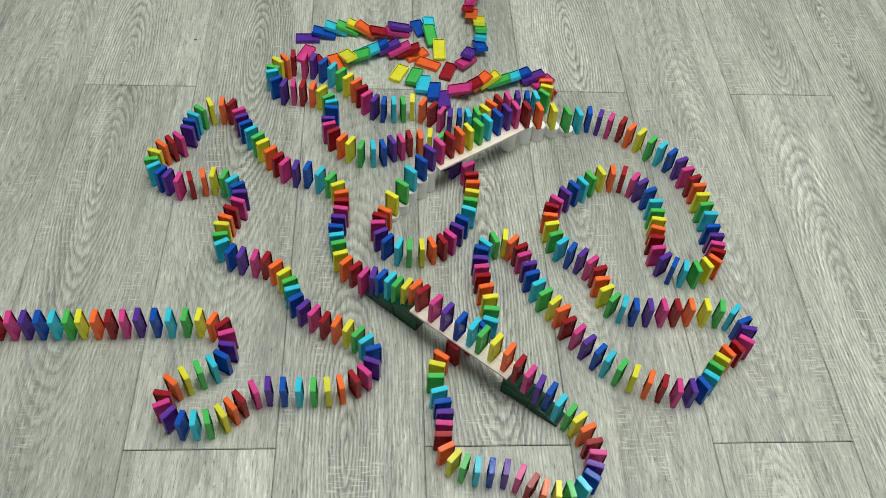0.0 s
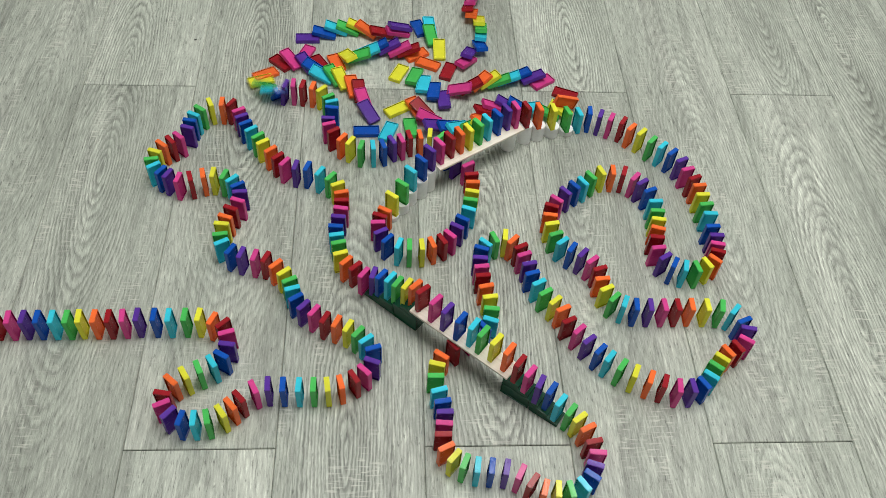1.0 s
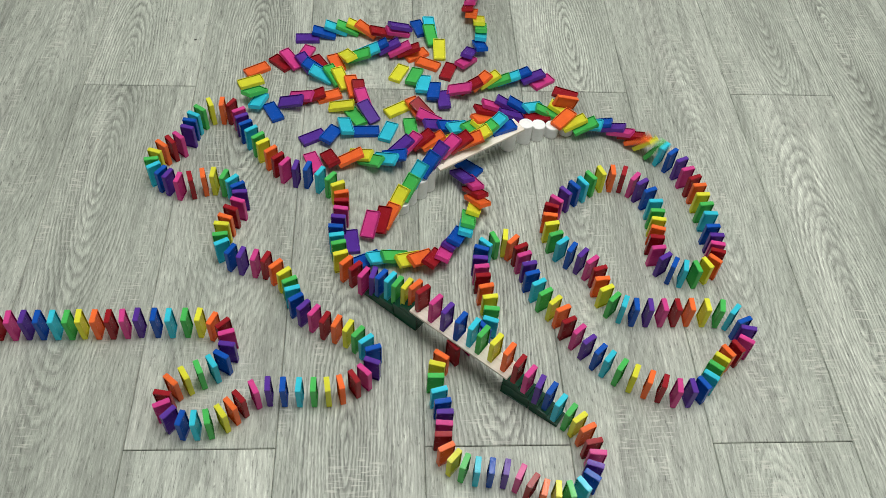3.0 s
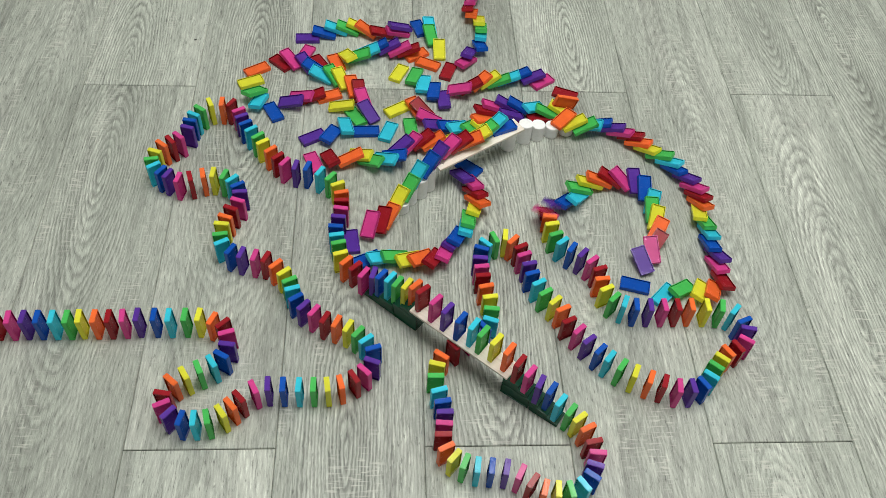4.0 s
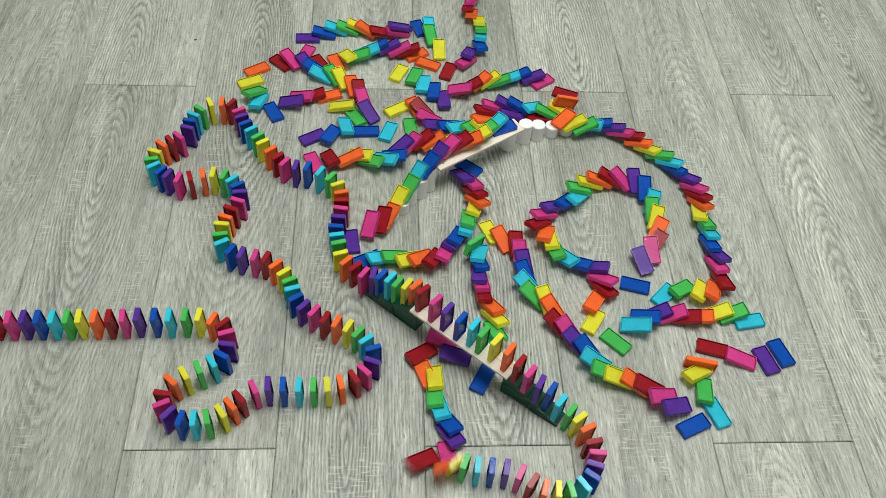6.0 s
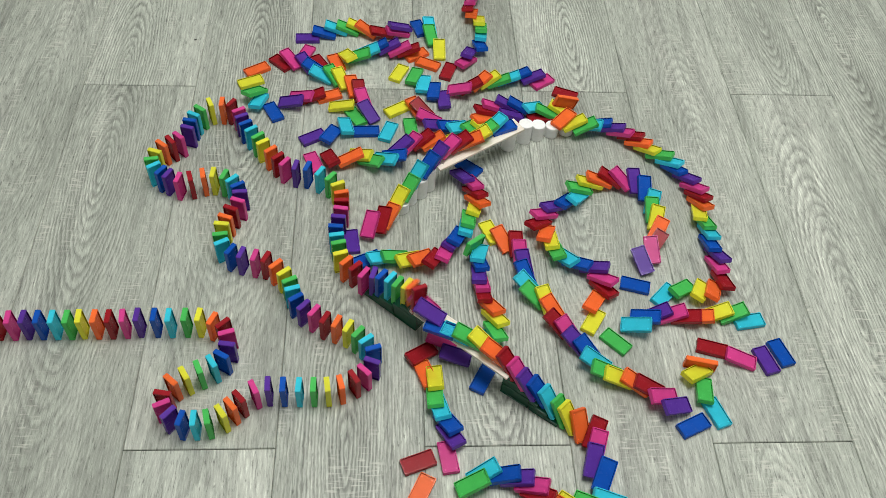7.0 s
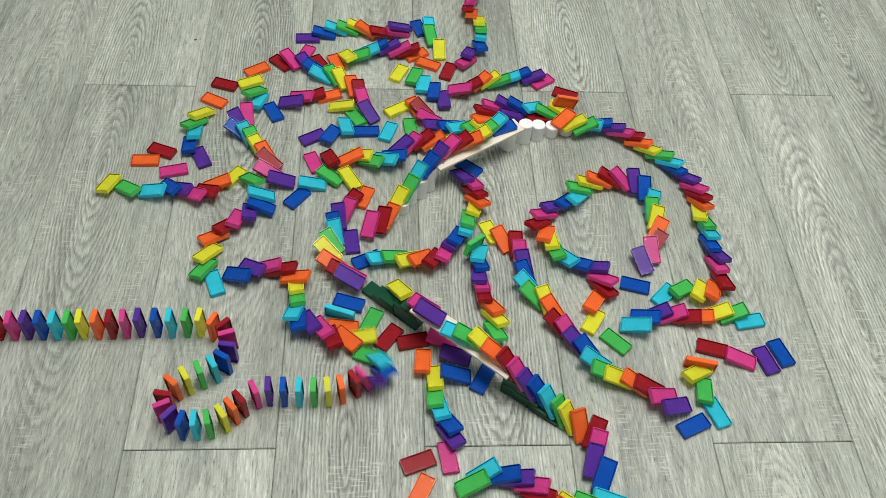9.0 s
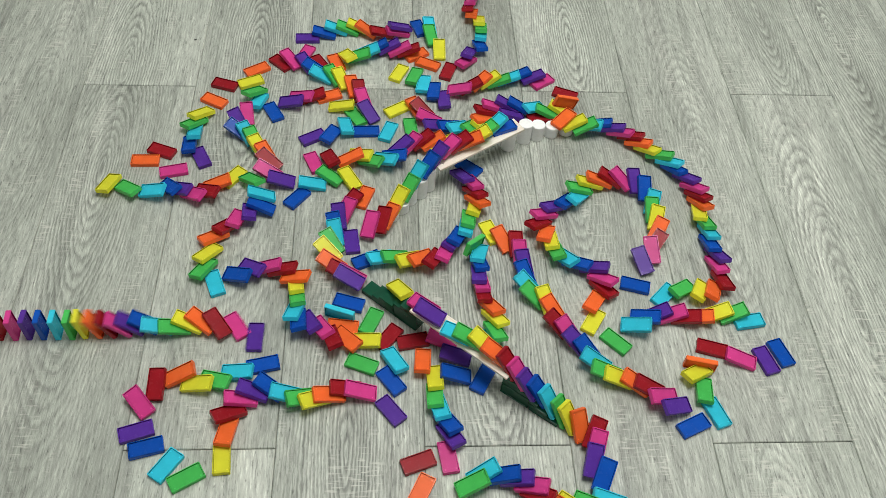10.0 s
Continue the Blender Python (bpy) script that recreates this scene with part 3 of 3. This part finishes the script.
# slopes of those that only lean, on the stairs that the run climbs
LEANING = {81: 0.78, 82: 0.78, 83: 0.78, 84: 0.78, 85: 0.78, 232: 0.9, 233: 1.07, 234: 1.28, 235: 1.04, 236: 1.04, 237: 1.04, 238: 1.04, 239: 1.04}
DROPPED = {93, 94, 95, 244, 247, 248, 250, 251, 252, 253, 254}
SUPPORTS = []  # (centre x, y, heading, half length, half width, top)


def spot(n):
    x, y = ROUTE[n - 1]
    return Vector((x, y))


def course(n):
    a, b = spot(max(n - 1, 1)), spot(min(n + 1, len(ROUTE)))
    return (b - a).normalized()


def heading(v):
    return math.degrees(math.atan2(v.y, v.x))


# ---- the white bridge: a wooden strip on foam cylinders ----
def foam_cylinder(x, y, height):
    bm = bmesh.new()
    bmesh.ops.create_cone(bm, cap_ends=True, segments=40, radius1=0.0118, radius2=0.0118, depth=height)
    bmesh.ops.translate(bm, vec=(0, 0, height / 2), verts=bm.verts)
    rims = [e for e in bm.edges if abs(e.verts[0].co.z - e.verts[1].co.z) < 1e-6]
    bmesh.ops.bevel(bm, geom=rims, offset=0.0007, segments=2, affect="EDGES")
    ob = tagged(new("cylinder_block", link_mesh("cylinder_block", bm, FOAM)),
                "white foam cylinder block standing on end as a step", "cylinder block", "white cylinder blocks")
    ob.matrix_basis = pose(x, y, 0)
    SUPPORTS.append((x, y, 0, 0.0095, 0.0095, height))


def wooden_strip(a, b, top, width, thick, label):
    """A strip of pale wood from a to b with a nail hole near one end."""
    d = b - a
    mid = (a + b) / 2
    thing = tagged(new("wooden_strip", link_mesh("wooden_strip", box(d.length, width, thick, 0.0005), PINE)), label, "wooden strip", "wooden bridge decks")
    thing.matrix_basis = pose(mid.x, mid.y, top - thick, 0, 0, heading(d))
    bm = bmesh.new()
    bmesh.ops.create_cone(bm, cap_ends=True, segments=12, radius1=0.0011, radius2=0.0011, depth=0.0006)
    hole = part("nail_hole", bm, DIRT, thing, "small dark nail hole")
    hole.matrix_basis = pose(-d.length / 2 + 0.012, -width * 0.2, thick)
    SUPPORTS.append((mid.x, mid.y, heading(d), d.length / 2, width / 2, top))


for n in (81, 82, 83, 84, 85, 95, 96, 97, 98):
    foam_cylinder(ROUTE[n - 1][0] + (0.004 if n > 90 else 0), ROUTE[n - 1][1] + (0.003 if n > 90 else 0), RAISED[n] if n != 85 else 0.0458)
deck_a, deck_b = spot(86), spot(94)
along = (deck_b - deck_a).normalized()
foam_cylinder(*(deck_b - along * 0.005), DECK - 0.0042)
front = Vector((along.y, -along.x)) * 0.0035
wooden_strip(deck_a - along * 0.009 + front, deck_b + along * 0.010 + front, DECK, 0.030, 0.004, "pale wooden strip laid over white cylinders as a bridge")


# ---- the green bridge: a wooden strip between stairs of dark green blocks ----
def block_stairs(tip, inner, starts):
    """Flat blocks in layers; each layer begins further in than the one below."""
    d = (inner - tip).normalized()
    thing = tagged(new("block_stairs"), "stairs of stacked dark green plastic domino blocks", "block stairs", "green block stairs")
    thing.matrix_basis = pose(tip.x, tip.y, 0, 0, 0, heading(d))
    length = (inner - tip).length
    # at the inner end three blocks stand on their long edges, side by side
    upright = length - LONG
    for side in (-1, 0, 1):
        bm = box(LONG - 0.0004, 0.0073, STEP * 3 - 0.0002, 0.0004)
        big = [f for f in bm.faces if abs(f.normal.y) > 0.99]
        for f in big:
            turn = 1 if f.normal.y > 0 else -1
            bmesh.ops.inset_region(bm, faces=[f], thickness=0.0012, depth=0.0)
            bmesh.ops.inset_region(bm, faces=[f], thickness=0.0005, depth=0.0)
            bmesh.ops.translate(bm, vec=(0, -turn * 0.0012, 0), verts=f.verts)
        part("block", bm, DARK_GREEN, thing).matrix_basis = pose(upright + LONG / 2, side * 0.0074, 0)
    for k, s in enumerate(starts):
        a, stop = s, upright if k < 3 else length
        while a < stop - 0.004:
            b = min(a + LONG, stop)
            bm = box(b - a - 0.0004, WIDE + 0.0008 * math.sin(9 * a + k), STEP - 0.0002, 0.0005)
            ob = part("block", bm, DARK_GREEN, thing)
            ob.matrix_basis = pose((a + b) / 2, 0.0006 * math.sin(5 * k + 40 * a), STEP * k)
            a = b
        mid = tip + d * (s + length) / 2
        SUPPORTS.append((mid.x, mid.y, heading(d), (length - s) / 2, WIDE / 2, STEP * (k + 1)))


deck_c, deck_d = spot(247), spot(240)
along = (deck_d - deck_c).normalized()
end_c, end_d = deck_c - along * 0.010, deck_d + along * 0.012
block_stairs(spot(253) - along * 0.014, end_c + along * 0.009, (0.0, 0.021, 0.034, 0.060, 0.073, 0.087))
block_stairs(spot(235) + along * 0.008, end_d - along * 0.009, (0.0, 0.017, 0.033, 0.050, 0.066, 0.080))
front = Vector((along.y, -along.x)) * 0.0015
wooden_strip(end_c + front, end_d + front, DECK, 0.029, 0.0038, "pale wooden strip laid between dark green stairs as a bridge")


# ---- the dominoes ----
def mould_mark(bm, at, facing, radius):
    """A flat-topped bead left by the mould."""
    turn = Vector(facing).to_track_quat("Z", "Y").to_matrix().to_4x4()
    m = Matrix.Translation(Vector(at)) @ turn @ Matrix.Translation((0, 0, -radius * 0.08))
    made = bmesh.ops.create_cone(bm, cap_ends=True, segments=8, radius1=radius, radius2=radius * 0.7, depth=radius * 0.4, matrix=m)
    for f in {f for v in made["verts"] for f in v.link_faces}:
        f.material_index = 3


def domino(tint):
    """A plastic tile, standing on its short end, with a raised rim round a sunk field on both faces."""
    name, mat = TINTS[tint][0], PLASTICS[tint]
    bm = box(THICK, WIDE, LONG)
    bm.faces.ensure_lookup_table()
    faces = [f for f in bm.faces if abs(f.normal.x) > 0.9]
    edges = list(bm.edges)
    bmesh.ops.bevel(bm, geom=edges, offset=0.0006, segments=2, affect="EDGES")
    faces = [f for f in bm.faces if abs(f.normal.x) > 0.99]
    for f in faces:
        side = 1 if f.normal.x > 0 else -1
        bmesh.ops.inset_region(bm, faces=[f], thickness=0.0009, depth=0.0)
        bmesh.ops.inset_region(bm, faces=[f], thickness=0.0005, depth=0.0)
        bmesh.ops.translate(bm, vec=(-side * 0.0019, 0, 0), verts=f.verts)
    bm.normal_update()
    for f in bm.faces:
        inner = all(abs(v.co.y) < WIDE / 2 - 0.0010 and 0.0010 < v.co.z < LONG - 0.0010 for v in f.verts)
        # recess walls get the tint darkened as shade, the bottom its field material
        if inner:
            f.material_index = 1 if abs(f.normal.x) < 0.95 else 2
    # small moulding marks: four in the corners of each field, two on each end
    for side in (1, -1):
        for y in (-0.0072, 0.0072):
            for z in (0.0050, LONG - 0.0050):
                mould_mark(bm, (side * (THICK / 2 - 0.0019), y, z), (side, 0, 0), 0.0015)
    for y in (-0.0062, 0.0062):
        mould_mark(bm, (0, y, LONG), (0, 0, 1), 0.0012)
    me = link_mesh("domino", bm, mat)
    for extra in (RIM_SHADES[tint], FIELDS[tint], MARKS[tint]):
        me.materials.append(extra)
    ob = new("domino", me)
    return tagged(ob, "glossy %s plastic domino with raised rim, toppling in a long run" % name, "domino", "dominoes of the run")


def low(n):
    return n in DROPPED or n in BENEATH


def on_deck(n):
    return n in RAISED and not low(n)


def rest_planes():
    """Lays each domino on what lies below it: floor, bridges, the dominoes that fell after it, and older ones."""
    count = len(RESTING)
    flat = [(x, y, math.cos(radians(a)), math.sin(radians(a))) for x, y, a in RESTING]
    planes = [None] * count
    us = np.linspace(0.0, LONG, 12)
    vs = np.linspace(-0.44, 0.44, 7)
    grid_s, grid_r = np.meshgrid(np.linspace(-0.6, 0.38, 50), np.linspace(-0.2, 0.2, 9), indexing="ij")
    slopes, tilts = grid_s.ravel(), grid_r.ravel()[:, None, None]
    uu_all, vv_all = slopes[:, None, None] * us[None, :, None], 2 * vs[None, None, :]
    for turn in range(2):
        for i in reversed(range(count)):
            n = i + FIRST
            x, y, c, s = flat[i]
            edge = n in ON_EDGE
            half = THICK / 2 if edge else WIDE / 2
            uu, vv = np.meshgrid(us - LONG / 2, vs * 2 * half, indexing="ij")
            px, py = x + uu * c - vv * s, y + uu * s + vv * c
            h = np.zeros_like(px)
            for bx, by, a, hl, hw, top in SUPPORTS:
                if abs(bx - x) + abs(by - y) < 0.25:
                    ca, sa = math.cos(radians(a)), math.sin(radians(a))
                    lx, ly = (px - bx) * ca + (py - by) * sa, -(px - bx) * sa + (py - by) * ca
                    inside = (abs(lx) < hl) & (abs(ly) < hw)
                    if n not in DROPPED and n not in BENEATH:
                        h[inside] = np.maximum(h[inside], top)
            later = np.zeros_like(px)
            others = list(range(i + 1, min(i + 9, count)))
            if turn:
                others += [j for j in range(0, i - 9)]
            for j in others:
                if planes[j] is None:
                    continue
                ox, oy, oc, os_ = flat[j]
                if abs(ox - x) + abs(oy - y) > 0.075 or on_deck(n) and low(j + FIRST) or on_deck(j + FIRST) and low(n):
                    continue
                lx, ly = (px - ox) * oc + (py - oy) * os_, -(px - ox) * os_ + (py - oy) * oc
                tall = WIDE if j + FIRST in ON_EDGE else THICK
                wide = THICK if j + FIRST in ON_EDGE else WIDE
                graze = 0.0 if j > i else 0.004
                inside = (abs(lx) < LONG / 2 - 1.5 * graze) & (abs(ly) < wide / 2 - graze * (wide == WIDE))
                top = planes[j][0] + planes[j][1] * (lx + LONG / 2) + planes[j][2] * ly + tall * math.hypot(1, planes[j][1], planes[j][2])
                pile = later if j > i else h
                pile[inside] = np.maximum(pile[inside], top[inside])
            # the lowest pose that clears what lies below, with the head on the dominoes ahead
            turned = tilts * 0 if edge else tilts
            lean = uu_all + turned * vv_all * half
            z_all = (h - lean).max(axis=(1, 2))
            sunk = np.maximum(later - lean - z_all[:, None, None], 0)[:, us > 0.22 * LONG].max(axis=(1, 2))
            cost = z_all + slopes * LONG / 2 + 0.004 * abs(turned[:, 0, 0]) + 3.0 * sunk
            if h.max() < 0.03:
                cost = cost + 0.04 * np.maximum(-slopes, 0)
            pick = int(cost.argmin())
            slope, roll = float(slopes[pick]), float(turned[pick, 0, 0])
            z = float(z_all[pick]) + min(0.8 * float(sunk[pick]), 0.004)
            z += 0.006 if n == 253 else 0.0
            if -14 <= n <= -11:
                z, slope, roll = 0.003, 0.06, 0.10
            if n in (95, 168, 251):
                z, slope, roll = (0.004 if n == 95 else 0.0), 0.0, 0.0
            if n in LEANING:
                slope, tilt = LEANING[n], math.atan(LEANING[n])
                z = RAISED.get(n, 0) + LONG / 2 * (math.sin(tilt) - slope)
            planes[i] = (z, slope, roll)
    return planes


def resting_pose(n, plane, place=None):
    """The pose of a fallen domino: its length along the heading, its back face up (or its side, when it lies on edge)."""
    x, y, a = place or RESTING[n - FIRST]
    z, slope, roll = plane
    c, s = math.cos(radians(a)), math.sin(radians(a))
    up_long = Vector((c, s, slope)).normalized()
    normal = up_long.cross(Vector((-s, c, roll))).normalized()
    side = normal.cross(up_long)
    if n in ON_EDGE:
        ax, ay, lift = side, normal, WIDE / 2
    else:
        ax, ay, lift = -normal, side, THICK / 2
    mid = Vector((x, y, z + slope * LONG / 2)) + normal * lift
    base = mid - up_long * LONG / 2
    m = Matrix((ax, ay, up_long)).transposed().to_4x4()
    m.translation = base
    return m


def standing_pose(n):
    if n < 1:
        x, y = spot(1) - course(1) * 0.018 * (1 - n)
        return pose(x, y, 0, 0, 0, heading(course(1)) + 12 * n)
    x, y = spot(n)
    wobble = 3 * math.sin(n * 2.39) if n not in RAISED else 2 * math.sin(n * 2.39)
    return pose(x, y, RAISED.get(n, 0), 0, 0, heading(course(n)) + wobble)


def between(a, b, u, turn=None):
    """Part u of the way from standing to lying, with part turn of the tilt; the lower front edge is the pivot."""
    edge = Vector((THICK / 2, 0, 0))
    q = a.to_quaternion().slerp(b.to_quaternion(), u if turn is None else turn)
    foot = (a @ edge).lerp(b @ edge, u)
    m = q.to_matrix().to_4x4()
    m.translation = foot - q @ edge
    return m


# seconds at which the wave has come to a domino
WAVE = [(-1, -0.04), (1, 0.03), (36, 0.97), (75, 1.98), (88, 2.48), (162, 4.47), (181, 4.97), (200, 5.47),
        (243, 6.80), (247, 6.98), (251, 7.09), (256, 7.21), (268, 7.47), (307, 8.47), (325, 8.97), (335, 9.28), (339, 9.40), (342, 9.51), (344, 9.56),
        (346, 9.62), (348, 9.72), (351, 9.80), (360, 9.98), (367, 10.18)]


# those knocked off the green stairs come down together
LANDS = {247: 7.60, 248: 7.62, 250: 7.58, 251: 7.56, 252: 7.62, 253: 7.52, 254: 7.46}
# first resting places of those that are moved again: place, (height, slope, roll), seconds of the second move
FIRST_REST = {207: ((0.0503, 0.6274, -146), (0.0, 0.15, 0.0), 7.63), 208: ((0.0567, 0.5946, -70), (0.0, 0.12, 0.0), 7.63),
              244: ((0.0757, 0.6393, 157), (DECK, 0.0, 0.0), 7.63), 321: ((-0.0543, 0.6678, 26), (0.002, 0.55, 0.0), 8.86)}
KNOCKED = {321: 7.42}  # struck early by a piece from the bridge


def started(n):
    if n in KNOCKED:
        return KNOCKED[n]
    return float(np.interp(n, [w[0] for w in WAVE], [w[1] for w in WAVE])) - 0.03


def fall_steps(n):
    """Rows of seconds, part of the way and part of the tilt; those flung aside slide on after they are down."""
    t = started(n)
    if n in LANDS:
        return [(t, 0, 0), (t + 0.09, 0.15, 0.25), ((t + LANDS[n]) / 2 + 0.04, 0.5, 0.6), (LANDS[n], 1, 1)]
    edge = Vector((THICK / 2, 0, 0))
    slid = ((standing_pose(n) @ edge) - (resting_pose(n, PLANES[n - FIRST]) @ edge)).length
    if slid > 0.022 and 336 <= n <= 346:
        return [(t, 0, 0), (t + 0.10, 0.08, 0.40), (t + 0.19, 0.28, 0.92), (t + 0.21 + min(0.34, slid * 7), 1, 1)]
    if slid > 0.022 and n not in FIRST_REST:
        return [(t, 0, 0), (t + 0.07, 0.14, 0.36), (t + 0.15, 0.36, 0.94), (t + 0.15 + min(0.30, slid * 5), 1, 1)]
    return [(t, 0, 0), (t + 0.07, 0.34, 0.34), (t + 0.11, 0.78, 0.78), (t + 0.15, 1, 1)]


def partly(n, a, b, t):
    steps = fall_steps(n)
    times = [w[0] for w in steps]
    return between(a, b, float(np.interp(t, times, [w[1] for w in steps])), float(np.interp(t, times, [w[2] for w in steps])))


DOMINOES = {}
protos = {}
PLANES = rest_planes()
for n in range(FIRST, len(ROUTE) + 1):
    tint = (n - 1) % 8
    if tint not in protos:
        protos[tint] = domino(tint)
        DOMINOES[n] = protos[tint]
    else:
        DOMINOES[n] = copy_thing(protos[tint], Matrix.Identity(4))
    DOMINOES[n].matrix_basis = resting_pose(n, PLANES[n - FIRST])
    if n < -1:
        tagged(DOMINOES[n], "glossy %s plastic domino with raised rim, lying toppled on floor" % TINTS[tint][0])

# ---- a crumb on the floor ----
bm = bmesh.new()
bmesh.ops.create_icosphere(bm, subdivisions=1, radius=0.002)
bmesh.ops.scale(bm, vec=(1.6, 0.9, 0.5), verts=bm.verts)
bmesh.ops.translate(bm, vec=(0, 0, 0.0009), verts=bm.verts)
crumb = tagged(new("crumb", link_mesh("crumb", bm, DIRT)), "small dark crumb of dirt on the floor", "crumb")
crumb.matrix_basis = pose(-0.3513, 1.3067, 0, 0, 0, 35)

# ---- floor planks ----
SEAM_X, PLANK_W, JOINT_FAR, JOINT_NEAR = -0.3338, 0.1930, 1.1808, 0.4913
PLANK_L = 2 * (JOINT_FAR - JOINT_NEAR)


# the oak figure of single planks, by course and by the row that begins at the near or far joint:
# place along from the plank's middle and across, strength, tone (which also offsets uneven lamp light)
FIGURES = {
    (-3, 1): (-0.30, 0.0, 0.3, 1.0), (-2, 0): (-0.07, 0.03, 0.35, 0.98), (-1, 0): (0.488, -0.026, 0.75, 0.95), (-1, 1): (-0.644, -0.032, 0.8, 1.05),
    (0, 0): (0.083, 0.001, 1.0, 0.96), (0, -1): (0.30, 0.02, 0.3, 1.08), (1, 0): (-0.014, -0.005, 0.9, 0.94), (1, 1): (-0.20, 0.02, 0.4, 1.03),
    (2, 0): (-0.43, 0.006, 1.0, 0.94), (2, -1): (0.60, 0.0, 0.5, 1.05), (3, 0): (0.527, -0.031, 0.6, 0.93), (3, 1): (-0.536, 0.010, 1.0, 1.0),
    (4, 0): (-0.221, 0.008, 0.5, 0.96), (4, -1): (0.50, -0.02, 0.5, 1.12), (5, 0): (0.20, -0.02, 0.8, 1.03), (5, 1): (-0.441, 0.019, 0.7, 0.98),
    (6, 0): (0.181, -0.037, 0.9, 0.98),
}


def planks():
    meshes = {}
    k = math.floor((X0 - SEAM_X) / PLANK_W)
    while SEAM_X + k * PLANK_W < X1:
        xa, xb = max(SEAM_X + k * PLANK_W, X0), min(SEAM_X + (k + 1) * PLANK_W, X1)
        y = JOINT_FAR if k % 2 else JOINT_NEAR
        while y > Y0:
            y -= PLANK_L
        while y < Y1:
            ya, yb = max(y, Y0), min(y + PLANK_L, Y1)
            key = (round(xb - xa, 4), round(yb - ya, 4))
            if yb - ya > 0.01 and xb - xa > 0.01:
                if key not in meshes:
                    bm = box(xb - xa - 0.0005, yb - ya - 0.0010, 0.008)
                    top = [e for e in bm.edges if min(v.co.z for v in e.verts) > 0.007]
                    bmesh.ops.bevel(bm, geom=top, offset=0.0011, segments=1, affect="EDGES")
                    meshes[key] = link_mesh("plank", bm, LAMINATE)
                ob = new("plank", meshes[key])
                ob.parent = floor
                row = round((y - (JOINT_FAR if k % 2 else JOINT_NEAR)) / PLANK_L) + (k % 2)
                along_at, across_at, force, tone = FIGURES.get((k, row), (random.uniform(-0.5, 0.5), random.uniform(-0.04, 0.04), 0.7, random.uniform(0.95, 1.05)))
                ob.color = (1 + along_at, 0.5 + across_at, force, tone)
                ob.matrix_basis = pose((xa + xb) / 2, (ya + yb) / 2, -0.008)
            y += PLANK_L
        k += 1


planks()


# ---- what moves ----
def motions():
    for n, ob in DOMINOES.items():
        if n < -1:
            continue
        a, b = standing_pose(n), resting_pose(n, PLANES[n - FIRST])
        if n in FIRST_REST:
            place, plane, again = FIRST_REST[n]
            c = resting_pose(n, plane, place)
            rows = [(0, a)] + [(w, between(a, c, u, v)) for w, u, v in fall_steps(n)]
            walk(ob, rows + [(again, c), (again + 0.1, between(c, b, 0.55)), (again + 0.2, b), (10.0, b)])
            continue
        times = sorted({0.0, 10.0} | {w[0] for w in fall_steps(n) if 0.02 < w[0] < 9.98})
        walk(ob, [(w, partly(n, a, b, w)) for w in times])


motions()
